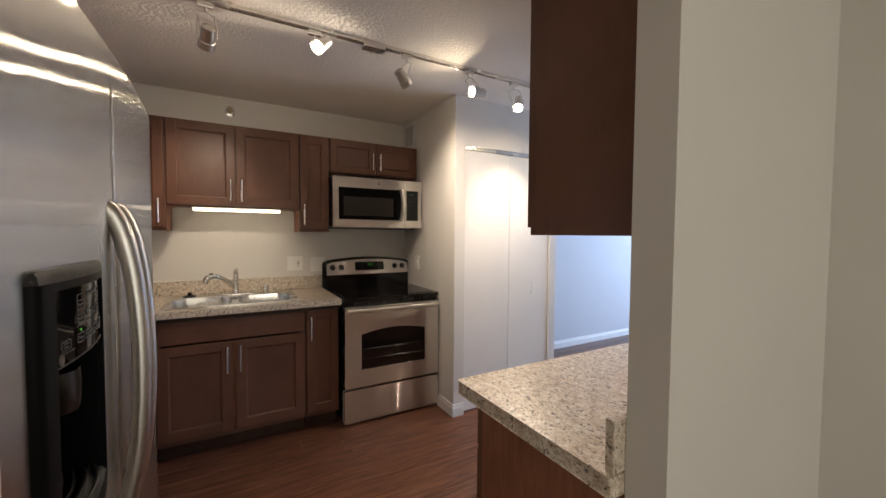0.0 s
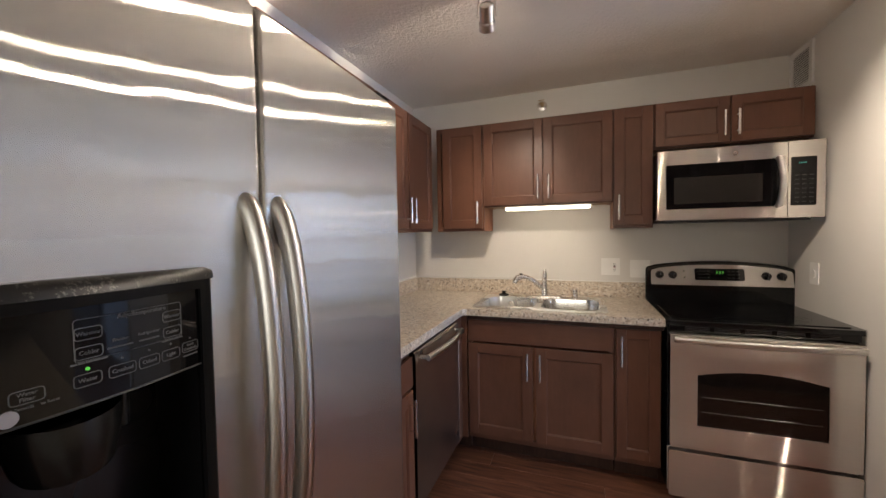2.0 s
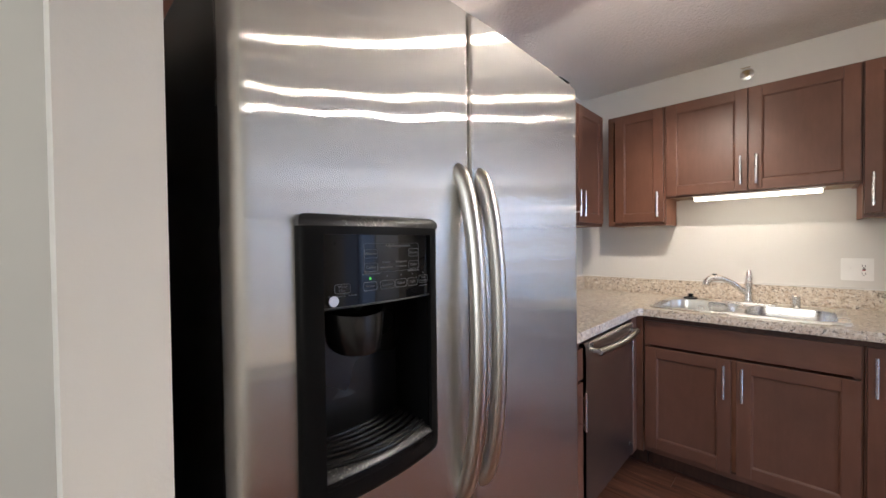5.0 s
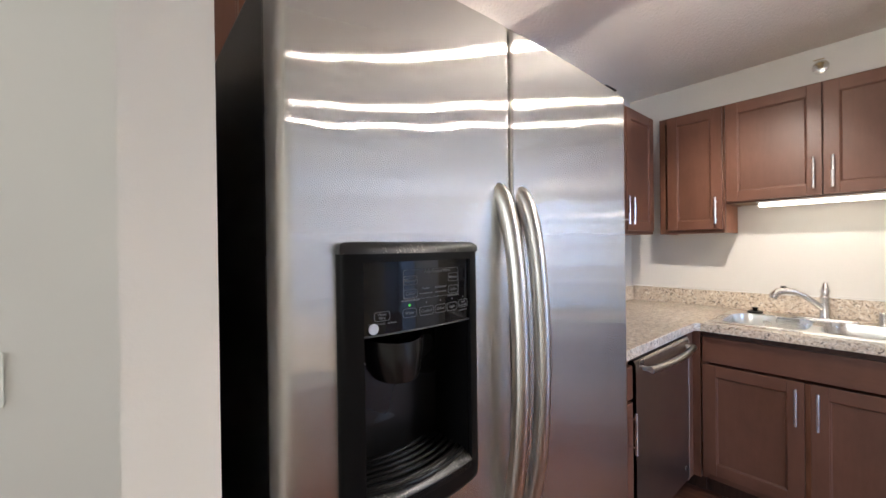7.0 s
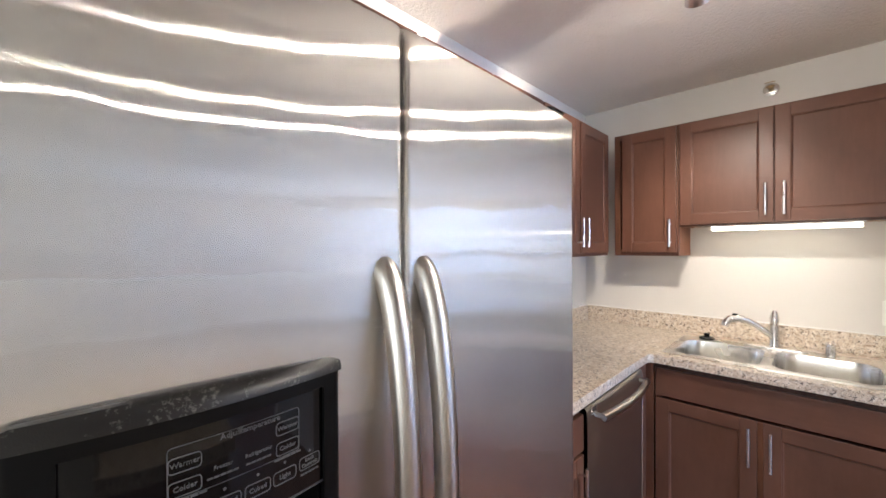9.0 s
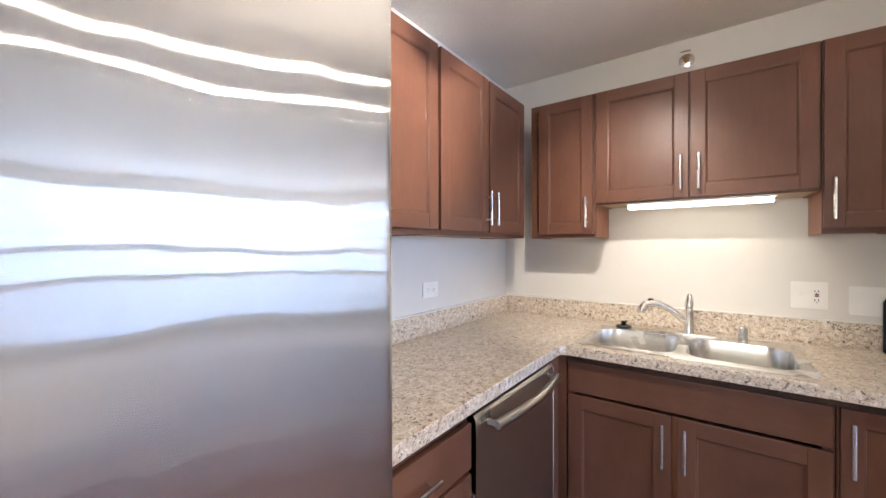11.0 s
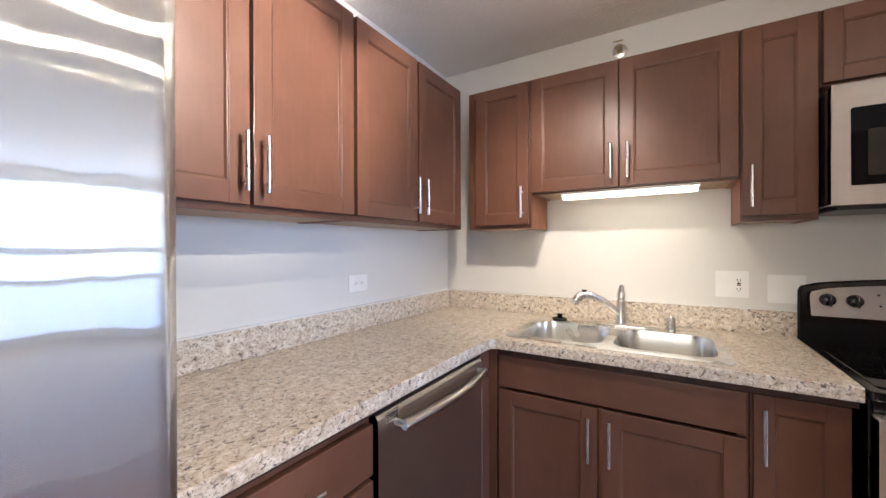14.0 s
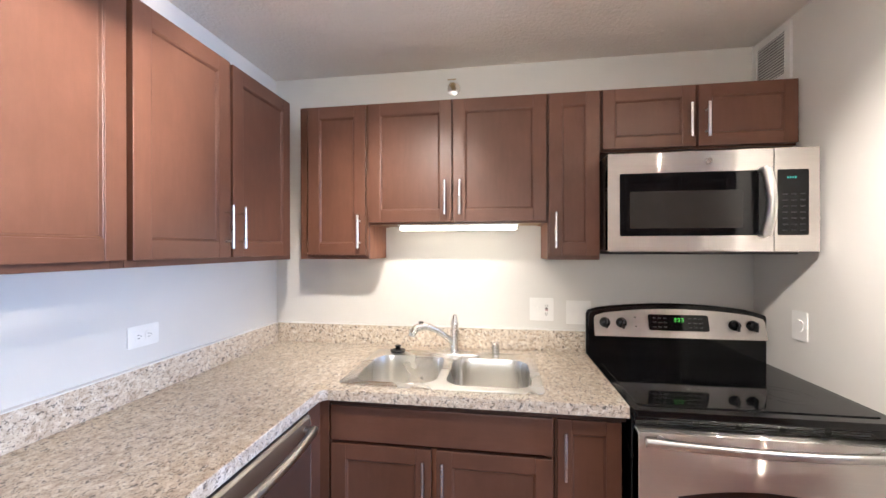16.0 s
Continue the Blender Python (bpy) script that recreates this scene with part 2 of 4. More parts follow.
def worn_glint_plastic():
    """Grained black plastic; its silver flecks are both rubbed-through coat and painted glints."""
    m, nt, b = material("worn_glint_black_plastic")
    v = coords(nt)
    fleck, patch = noise_tex(nt, v, 260, 3, 0.7), noise_tex(nt, v, 26, 4, 0.6)
    both = node(nt, "ShaderNodeMath")
    both.operation = "MULTIPLY"
    nt.links.new(fleck, both.inputs[0])
    nt.links.new(patch, both.inputs[1])
    mask = ramp(nt, both.outputs[0], [(0.285, (0, 0, 0)), (0.37, (1, 1, 1))])
    nt.links.new(mix(nt, (0.008, 0.008, 0.0085), (0.11, 0.107, 0.10), mask), b.inputs["Base Color"])
    b.inputs["Roughness"].default_value = 0.30
    bump(nt, b, fleck, 0.5, 0.0008)
    return m


WORN_GLINT = worn_glint_plastic()

# ---- building blocks ----
BASE = {}


def thing(name, at, label, category, group=""):
    ob = new(name)
    ob.location = at
    ob.empty_display_size = 0.05
    BASE[ob.name] = Vector(at)
    return tagged(ob, label, category, group)


def finish(name, bm, mat, bev=0.0, seg=2, smooth=False):
    if bev:
        sharp = [e for e in bm.edges if len(e.link_faces) == 2 and e.calc_face_angle(0) > 0.5]
        bmesh.ops.bevel(bm, geom=sharp, offset=bev, segments=seg, affect="EDGES", profile=0.6, clamp_overlap=True)
    bmesh.ops.recalc_face_normals(bm, faces=bm.faces)
    me = bpy.data.meshes.new(name)
    bm.to_mesh(me)
    bm.free()
    for p in me.polygons:
        p.use_smooth = smooth
    if smooth:
        me.set_sharp_from_angle(angle=radians(38))
    me.materials.append(mat)
    return me


def part(name, bm, mat, parent, label="", bev=0.0, seg=2, smooth=False):
    base = BASE[parent.name]
    bmesh.ops.translate(bm, verts=bm.verts, vec=-base)
    ob = new(name, finish(name, bm, mat, bev, seg, smooth))
    ob.parent = parent
    BASE[ob.name] = base
    return tagged(ob, label)


def structure(name, bm, mat, label="", bev=0.0):
    ob = new(name, finish(name, bm, mat, bev))
    BASE[ob.name] = Vector((0, 0, 0))
    return tagged(ob, label, name.split("_")[0], "", "structure")


def single(name, bm, mat, label, category, group="", bev=0.0, smooth=False, at=(0, 0, 0)):
    bmesh.ops.translate(bm, verts=bm.verts, vec=-Vector(at))
    ob = new(name, finish(name, bm, mat, bev, 2, smooth))
    ob.location = at
    BASE[ob.name] = Vector(at)
    return tagged(ob, label, category, group)


def W(u, d, z):
    return (u, d, z)


def B(u, d, z):
    """Back wall run: u along x, d out of the wall."""
    return (u, -d, z)


def L(u, d, z):
    """Left wall run: u along y, d out of the wall."""
    return (d, u, z)


def P(u, d, z):
    """Run along the partition, facing the kitchen."""
    return (u, -2.884 + d, z)


def box(u0, u1, d0, d1, z0, z1, M=W, bm=None):
    bm = bm or bmesh.new()
    v = [bm.verts.new(M(u, d, z)) for u in (u0, u1) for d in (d0, d1) for z in (z0, z1)]
    for f in ((0, 1, 3, 2), (4, 6, 7, 5), (0, 4, 5, 1), (2, 3, 7, 6), (0, 2, 6, 4), (1, 5, 7, 3)):
        bm.faces.new([v[i] for i in f])
    return bm


def tube(pts, r, n=12, bm=None, caps=True, flat=1.0):
    """A round bar along a line of points; r may be a list of radii."""
    bm = bm or bmesh.new()
    pts = [Vector(p) for p in pts]
    rs = r if isinstance(r, (list, tuple)) else [r] * len(pts)
    d0 = (pts[1] - pts[0]).normalized()
    side = d0.orthogonal().normalized()
    rings = []
    for i, p in enumerate(pts):
        d = (pts[min(i + 1, len(pts) - 1)] - pts[max(i - 1, 0)]).normalized()
        side = (side - d * side.dot(d)).normalized()
        up = d.cross(side)
        rings.append([bm.verts.new(p + rs[i] * (math.cos(a) * side + flat * math.sin(a) * up)) for a in (2 * math.pi * k / n for k in range(n))])
    for a, b in zip(rings, rings[1:]):
        for k in range(n):
            bm.faces.new((a[k], a[(k + 1) % n], b[(k + 1) % n], b[k]))
    if caps:
        bm.faces.new(rings[0])
        bm.faces.new(rings[-1])
    return bm


def rounded(u0, u1, v0, v1, r, n=5):
    """Corner points of a rounded rectangle."""
    out = []
    for cx, cy, a0 in ((u1 - r, v1 - r, 0), (u0 + r, v1 - r, 90), (u0 + r, v0 + r, 180), (u1 - r, v0 + r, 270)):
        for k in range(n + 1):
            a = radians(a0 + 90 * k / n)
            out.append((cx + r * math.cos(a), cy + r * math.sin(a)))
    return out


def slab(outline, a0, a1, put, holes=(), bm=None):
    """A flat plate with holes: outline in (p, q), thickness from a0 to a1; put(p, q, a) gives the place."""
    bm = bm or bmesh.new()
    loops, edges = [], []
    for line in (outline, *holes):
        vs = [bm.verts.new(put(p, q, a0)) for p, q in line]
        loops.append(vs)
        edges += [bm.edges.new((vs[i], vs[(i + 1) % len(vs)])) for i in range(len(vs))]
    if holes:
        faces = [f for f in bmesh.ops.triangle_fill(bm, use_beauty=True, edges=edges)["geom"] if isinstance(f, bmesh.types.BMFace)]
    else:
        faces = [bm.faces.new(loops[0])]
    twin = {}
    for line, vs in zip((outline, *holes), loops):
        for (p, q), v in zip(line, vs):
            twin[v] = bm.verts.new(put(p, q, a1))
    for f in faces:
        bm.faces.new([twin[v] for v in reversed(f.verts)])
    for vs in loops:
        for i in range(len(vs)):
            a, b = vs[i], vs[(i + 1) % len(vs)]
            bm.faces.new((a, b, twin[b], twin[a]))
    return bm


def loft(rings, bm=None, close=False):
    """Faces between rings of equally many points; the last ring is closed if asked."""
    bm = bm or bmesh.new()
    vs = [[bm.verts.new(p) for p in ring] for ring in rings]
    n = len(vs[0])
    for a, b in zip(vs, vs[1:]):
        for k in range(n):
            bm.faces.new((a[k], a[(k + 1) % n], b[(k + 1) % n], b[k]))
    if close:
        bm.faces.new(vs[-1])
    return bm


def lettering(text, size, m, mat, parent, depth=0.0006):
    """Raised print: built-in font, centred at the pose m."""
    cu = bpy.data.curves.new("print", "FONT")
    cu.body, cu.size, cu.align_x, cu.align_y, cu.extrude, cu.resolution_u = text, size, "CENTER", "CENTER", depth, 2
    tmp = bpy.data.objects.new("print", cu)
    me = bpy.data.meshes.new_from_object(tmp)
    bpy.data.objects.remove(tmp)
    me.materials.clear()
    me.materials.append(mat)
    me.transform(Matrix.Translation(-BASE[parent.name]) @ m)
    ob = new("print", me)
    ob.parent = parent
    return ob

# ---- the setting ----
H = CEIL
structure("ceiling", box(-0.12, 9.1, -6.1, 0.7, H, H + 0.1), CEILING, "off-white ceiling with a rough sprayed texture")
structure("wall_west", box(-0.12, 0, -6.0, 0.0, 0, H), WALL, "greige painted wall behind the counter and fridge")
structure("wall_north", box(-0.12, 2.477, 0.0, 0.12, 0, H), WALL, "greige painted wall behind sink and range")
structure("wall_range_side", box(2.477, 2.59, -0.83, 0.12, 0, H), WALL, "greige painted side wall beside the range")
pw = slab([(2.477, 0), (2.565, 0), (2.565, 2.05), (3.445, 2.05), (3.445, 0), (3.52, 0), (3.52, H), (2.477, H)], -0.93, -0.83, lambda p, q, a: (p, a, q))
structure("wall_pantry_front", pw, WALL, "pale painted wall round the closet opening")
structure("wall_pantry_side", box(3.46, 3.52, -0.83, 0.06, 0, H), WALL)
structure("wall_pantry_back", box(2.59, 3.46, 0.0, 0.12, 0, H), WALL)
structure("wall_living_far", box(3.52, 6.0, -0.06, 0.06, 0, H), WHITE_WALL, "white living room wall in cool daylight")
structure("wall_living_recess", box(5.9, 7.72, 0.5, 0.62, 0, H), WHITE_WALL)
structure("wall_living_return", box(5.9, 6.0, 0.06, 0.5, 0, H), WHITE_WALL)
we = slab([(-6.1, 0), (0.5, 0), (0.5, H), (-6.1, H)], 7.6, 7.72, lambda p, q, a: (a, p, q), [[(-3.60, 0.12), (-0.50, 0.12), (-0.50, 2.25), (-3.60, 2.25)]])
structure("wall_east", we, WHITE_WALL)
structure("wall_hall_side", box(2.42, 2.52, -6.0, -2.965, 0, H), WALL, "greige hall wall")
structure("wall_partition", box(1.69, 3.5, -2.965, -2.885, 0, H), WALL, "greige partition wall behind the side counter", 0.004)
structure("wall_fridge_stub", box(0.0, 0.85, -2.957, -2.884, 0, H), WALL, "narrow greige wall end beside the fridge", 0.004)
structure("wall_kitchen_east", box(3.40, 3.50, -2.885, -1.81, 0, H), WALL, "greige wall closing the side counter, beside the living room opening")
# The opening is made up for the hall fill light.
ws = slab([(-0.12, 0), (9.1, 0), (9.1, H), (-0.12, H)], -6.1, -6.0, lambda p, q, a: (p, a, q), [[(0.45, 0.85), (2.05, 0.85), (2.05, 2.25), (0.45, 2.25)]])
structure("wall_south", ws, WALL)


def window(name, p0, p1, z0, z1, rails, a0, a1, put, label):
    """White framed window with panes between its rails and mullion."""
    f, mid = 0.05, (p0 + p1) / 2
    zs = [z0] + list(rails) + [z1]
    holes = [[(a, lo), (b, lo), (b, hi), (a, hi)] for a, b in ((p0 + f, mid - f / 2), (mid + f / 2, p1 - f)) for lo, hi in ((zs[i] + f / 2, zs[i + 1] - f / 2) for i in range(len(zs) - 1))]
    ob = structure(name, slab([(p0, z0), (p1, z0), (p1, z1), (p0, z1)], a0, a1, put, holes), TRIM, label)
    for h in holes:
        m = (a0 + a1) / 2
        pane = part("pane", slab(h, m - 0.003, m + 0.003, put), GLASS, ob)
        pane.visible_shadow = False


window("window_1", -3.60, -0.50, 0.12, 2.25, [0.86, 1.29], 7.61, 7.68, lambda p, q, a: (a, p, q), "wide white framed living room window reaching near the floor")
# Second window is unseen, added to frame the hall fill light.
window("window_2", 0.45, 2.05, 0.85, 2.25, [1.5], -6.08, -6.02, lambda p, q, a: (p, a, q), "invented, unseen white framed hall window for the fill light")


def skirting(name, p0, p1, out):
    """White baseboard with a stepped top, along a wall from p0 to p1."""
    p0, p1, out = Vector((*p0, 0)), Vector((*p1, 0)), Vector((*out, 0))
    prof = [(0, 0.0), (0.014, 0.0), (0.014, 0.062), (0.009, 0.074), (0.007, 0.090), (0, 0.092)]
    bm = bmesh.new()
    a, b = ([bm.verts.new(p + out * d + Vector((0, 0, z))) for d, z in prof] for p in (p0, p1))
    n = len(prof)
    for k in range(n):
        bm.faces.new((a[k], a[(k + 1) % n], b[(k + 1) % n], b[k]))
    bm.faces.new(a)
    bm.faces.new(b)
    return structure(name, bm, TRIM, "white painted baseboard")


skirting("baseboard", (2.477, -0.70), (2.477, -0.93), (-1, 0))
skirting("baseboard", (2.463, -0.93), (2.563, -0.93), (0, -1))
skirting("baseboard", (3.447, -0.93), (3.534, -0.93), (0, -1))
skirting("baseboard", (3.52, -0.93), (3.52, -0.06), (1, 0))
skirting("baseboard", (3.534, -0.06), (6.0, -0.06), (0, -1))
skirting("baseboard", (6.0, -0.06), (6.0, 0.5), (1, 0))
skirting("baseboard", (6.014, 0.5), (7.6, 0.5), (0, -1))
skirting("baseboard", (3.40, -2.32), (3.40, -1.796), (-1, 0))
skirting("baseboard", (0.85, -2.884), (0.85, -2.957), (1, 0))
skirting("baseboard", (1.69, -2.885), (1.69, -2.965), (-1, 0))
skirting("baseboard", (1.676, -2.965), (2.42, -2.965), (0, -1))

floor = structure("floor", box(-0.12, 9.1, -6.1, 0.62, -0.06, -0.012), PLANK, "dark red-brown laminate plank floor")

# closet doors: two folding leaves under a metal track
closet = thing("door_1", (3.0, -0.90, 0), "white folding closet door with a small pull, closed", "door")
closet["kind"] = "structure"
for x0, x1 in ((2.572, 3.003), (3.007, 3.438)):
    leaf = part("door_leaf", box(x0, x1, -0.915, -0.885, 0.012, 2.02), DOORPAINT, closet, "", 0.002)
    if x0 > 3:
        b = tube([(3.235, -0.915, 0.99), (3.235, -0.945, 0.985), (3.235, -0.945, 0.895), (3.235, -0.915, 0.89)], 0.004, 8)
        part("door_pull", b, TRIM, leaf, "white painted wire pull", smooth=True)
part("door_track", slab([(-0.922, 2.024), (-0.878, 2.024), (-0.878, 2.048), (-0.922, 2.048)], 2.568, 3.442, lambda p, q, a: (a, p, q)), NICKEL, closet, "grey metal sliding track", 0.002)

# ---- cabinets ----


def bar_pull(parent, M, u, d, z, length, upright=True, r=0.006):
    """Slim round bar handle on two posts; u, d, z is its middle on the door face."""
    h, post, out = length / 2, length / 2 - 0.026, d + 0.03
    ax = (lambda s: M(u, out, z + s)) if upright else (lambda s: M(u + s, out, z))
    foot = (lambda s, o: M(u, o, z + s)) if upright else (lambda s, o: M(u + s, o, z))
    bm = tube([ax(-h), ax(h)], r, 12)
    for s in (-post, post):
        tube([foot(s, d - 0.001), foot(s, out)], 0.0042, 8, bm)
    return part("handle", bm, NICKEL, parent, "slim brushed nickel bar handle", smooth=True)


def shaker(parent, M, u0, u1, z0, z1, d, rail=0.058, thick=0.02, name="door", across=None):
    """Shaker door: two stiles, two rails, and a sunken flat panel, front face at d."""
    ring = lambda e, out: [M(u, out, z) for u, z in ((u0 + rail + e, z0 + rail + e), (u1 - rail - e, z0 + rail + e), (u1 - rail - e, z1 - rail - e), (u0 + rail + e, z1 - rail - e))]
    bm = loft([ring(-0.001, d - thick), ring(-0.001, d - 0.0022), ring(0.0035, d - 0.0035), ring(0.0075, d - 0.0085), ring(0.0085, d - 0.009)], close=True)
    leaf = part(name, bm, across or CAB, parent)
    flat = CABH if M is not L else CABHY
    for a, b in ((u0, u0 + rail), (u1 - rail, u1)):
        part("stile", box(a, b, d - thick, d, z0, z1, M), CAB, leaf, "", 0.0022, 2)
    for a, b in ((z0, z0 + rail), (z1 - rail, z1)):
        part("rail", box(u0 + rail, u1 - rail, d - thick, d - 0.0006, a, b, M), flat, leaf, "", 0.0018, 2)
    return leaf


def flat_front(parent, M, u0, u1, z0, z1, d, mat, thick=0.02, name="drawer_front"):
    return part(name, box(u0, u1, d - thick, d, z0, z1, M), mat, parent, "", 0.003, 2)


def carcass(parent, M, u0, u1, z0, z1, d, doors_d=0.02, lip=0.004, side=None, mid=None):
    """Cabinet box with a face frame and open underside lip."""
    back, mat = d - doors_d - 0.02, side or CABSIDE
    part("side_panel", box(u0, u0 + 0.016, 0.003, back, z0, z1, M), mat, parent)
    part("side_panel", box(u1 - 0.016, u1, 0.003, back, z0, z1, M), mat, parent)
    part("bottom_panel", box(u0 + 0.016, u1 - 0.016, 0.003, back, z0 + lip, z0 + lip + 0.014, M), PALE, parent, "pale unstained underside")
    part("top_panel", box(u0 + 0.016, u1 - 0.016, 0.003, back, z1 - 0.016, z1, M), mat, parent)
    part("back_panel", box(u0 + 0.016, u1 - 0.016, 0.003, 0.012, z0 + lip + 0.014, z1 - 0.016, M), mat, parent)
    bm = bmesh.new()
    a, b = d - doors_d - 0.02, d - doors_d - 0.001
    box(u0, u0 + 0.035, a, b, z0, z1, M, bm)
    box(u1 - 0.035, u1, a, b, z0, z1, M, bm)
    box(u0 + 0.035, u1 - 0.035, a, b, z0, z0 + 0.035, M, bm)
    box(u0 + 0.035, u1 - 0.035, a, b, z1 - 0.035, z1, M, bm)
    if mid:
        box(mid - 0.02, mid + 0.02, a, b - 0.0005, z0 + 0.035, z1 - 0.035, M, bm)
    part("face_frame", bm, CAB, parent, "", 0.001, 1)


UD = 0.302           # door face of the wall cabinets
UB, UT = 1.395, 2.134


def wall_cabinet(M, u0, u1, z0, z1, doors, label, group="wall cabinets", pulls=(), d=UD, pull_len=0.155, base=None, side=None):
    cab = thing("wall_cabinet", base or M((u0 + u1) / 2, 0.0, z0), label, "cabinet", group)
    carcass(cab, M, u0, u1, z0, z1, d, side=side, mid=(doors[0][1] + doors[1][0]) / 2 if len(doors) > 1 else None)
    for (a, b), p in zip(doors, pulls):
        low = z0 + (0.02 if z0 < 1.5 else 0.008)
        leaf = shaker(cab, M, a, b, low, z1 - 0.008, d, rail=0.056 if z1 - z0 > 0.4 else 0.05)
        if p is not None:
            bar_pull(leaf, M, p, d, low + 0.032 + pull_len / 2, pull_len)
    return cab


BROWN = "red-brown stained shaker wall cabinet"
wall_cabinet(L, -1.913, -1.142, UB, UT, [(-1.900, -1.534), (-1.523, -1.150)], BROWN + " with two closed doors, above the counter", pulls=(-1.558, -1.499))
wall_cabinet(L, -1.140, -0.332, UB, UT, [(-1.133, -0.762), (-0.748, -0.368)], BROWN + " with two closed doors, in the corner", pulls=(-0.788, -0.722))
wall_cabinet(B, 0.306, 0.655, UB, UT, [(0.357, 0.645)], "narrow " + BROWN + " beside the sink, one door", pulls=(0.617,))
wall_cabinet(B, 0.657, 1.481, 1.56, UT, [(0.662, 1.0565), (1.0615, 1.475)], "short " + BROWN + " over the sink, two doors", pulls=(1.026, 1.094))
wall_cabinet(B, 1.483, 1.703, UB, UT, [(1.487, 1.699)], "narrow " + BROWN + " beside the microwave, one door", pulls=(1.513,))
wall_cabinet(B, 1.705, 2.463, 1.862, UT, [(1.711, 2.078), (2.090, 2.458)], "low " + BROWN + " over the microwave, two doors", pulls=(2.052, 2.118), pull_len=0.14)
wall_cabinet(L, -2.85, -1.915, 1.735, UT, [(-2.80, -2.365), (-2.355, -1.925)], "low " + BROWN + " over the fridge, two doors", pulls=(None, None))
wall_cabinet(P, 1.70, 2.45, 1.382, UT, [(1.708, 2.095), (2.105, 2.44)], BROWN + " over the side counter, dark end panel", pulls=(2.06, 2.14), d=0.31, side=CAB)
wall_cabinet(P, 2.452, 3.396, 1.382, UT, [(2.46, 2.915), (2.925, 3.388)], BROWN + " over the side counter, two doors", pulls=(2.84, 2.91), d=0.31)


def base_cabinet(M, u0, u1, d, label, base, fronts, top=0.868, body_top=0.856):
    """Floor cabinet: body on a dark toe kick, fronts as (kind, u0, u1, z0, z1, pull)."""
    cab = thing("base_cabinet", base, label, "cabinet", "base cabinets")
    f = d - 0.02
    bm = box(u0, u1, 0.02, f - 0.02, 0.10, body_top, M)
    part("body", bm, CABSIDE, cab)
    bm = bmesh.new()
    box(u0, u0 + 0.03, f - 0.02, f - 0.001, 0.10, top, M, bm)
    box(u1 - 0.03, u1, f - 0.02, f - 0.001, 0.10, top, M, bm)
    box(u0 + 0.03, u1 - 0.03, f - 0.02, f - 0.001, top - 0.03, top, M, bm)
    box(u0 + 0.03, u1 - 0.03, f - 0.02, f - 0.001, 0.10, 0.13, M, bm)
    part("face_frame", bm, CAB, cab, "", 0.001, 1)
    part("toe_kick", box(u0 + 0.004, u1 - 0.004, d - 0.10, d - 0.088, 0.001, 0.10, M), KICK_AND_SHADE, cab, "dark recessed toe kick")
    for kind, a, b, z0, z1, pull in fronts:
        if kind == "door":
            ob = shaker(cab, M, a, b, z0, z1, d, rail=0.058 if b - a > 0.25 else 0.05)
        else:
            ob = flat_front(cab, M, a, b, z0, z1, d, CABH if M is B else CABHY)
        if pull:
            bar_pull(ob, M, pull[0], d, pull[1], 0.165 if kind == "door" else 0.15, kind == "door")
    return cab


BD = 0.645
base_cabinet(B, 0.625, 1.463, BD, "red-brown stained shaker sink cabinet with two doors", (1.04, -0.3, 0),
             [("drawer", 0.632, 1.455, 0.716, 0.848, None), ("door", 0.632, 1.021, 0.135, 0.703, (0.994, 0.592)), ("door", 1.041, 1.455, 0.135, 0.703, (1.066, 0.592))], body_top=0.69)
base_cabinet(B, 1.465, 1.69, BD, "narrow red-brown stained base cabinet beside the range", (1.58, -0.3, 0),
             [("door", 1.471, 1.684, 0.135, 0.848, (1.495, 0.732))])
base_cabinet(L, -1.908, -1.372, 0.592, "red-brown stained drawer cabinet beside the fridge", (0.3, -1.66, 0),
             [("drawer", -1.90, -1.379, 0.705, 0.838, (-1.64, 0.770)), ("door", -1.90, -1.379, 0.135, 0.69, (-1.42, 0.582))])
filler = thing("corner_filler", (0.3, -0.65, 0), "red-brown stained corner filler between dishwasher and sink cabinet", "cabinet", "base cabinets")
bm = box(0.565, 0.588, -0.735, -0.645, 0.10, 0.868)
box(0.588, 0.6235, -0.645, -0.622, 0.10, 0.868, W, bm)
part("body", bm, CAB, filler)
part("toe_kick", box(0.50, 0.624, -0.57, -0.557, 0.001, 0.10), KICK_AND_SHADE, filler, "dark recessed toe kick")
base_cabinet(P, 1.70, 2.5, 0.534, "red-brown stained base cabinet under the side counter, plain end panel", (2.1, -2.7, 0),
             [("drawer", 1.71, 2.49, 0.705, 0.858, (2.1, 0.78)), ("door", 1.71, 2.095, 0.135, 0.69, (2.06, 0.58)), ("door", 2.105, 2.49, 0.135, 0.69, (2.14, 0.58))])
base_cabinet(P, 2.502, 3.396, 0.534, "red-brown stained base cabinet under the side counter", (2.9, -2.7, 0),
             [("drawer", 2.51, 3.388, 0.705, 0.858, (2.9, 0.78)), ("door", 2.51, 2.895, 0.135, 0.69, (2.86, 0.58)), ("door", 2.905, 3.388, 0.135, 0.69, (2.94, 0.58))])

# ---- worktops ----
SX0, SX1, SY0, SY1 = 0.648, 1.435, -0.628, -0.120    # sink rim
CT = 0.92
top = thing("worktop", (0.5, -0.5, 0.87), "beige granite-pattern laminate corner worktop with a low splashback", "worktop")
outl = [(0.002, -0.002), (0.002, -1.910), (0.612, -1.910), (0.612, -0.70), (0.634, -0.678), (1.70, -0.678), (1.70, -0.002)]
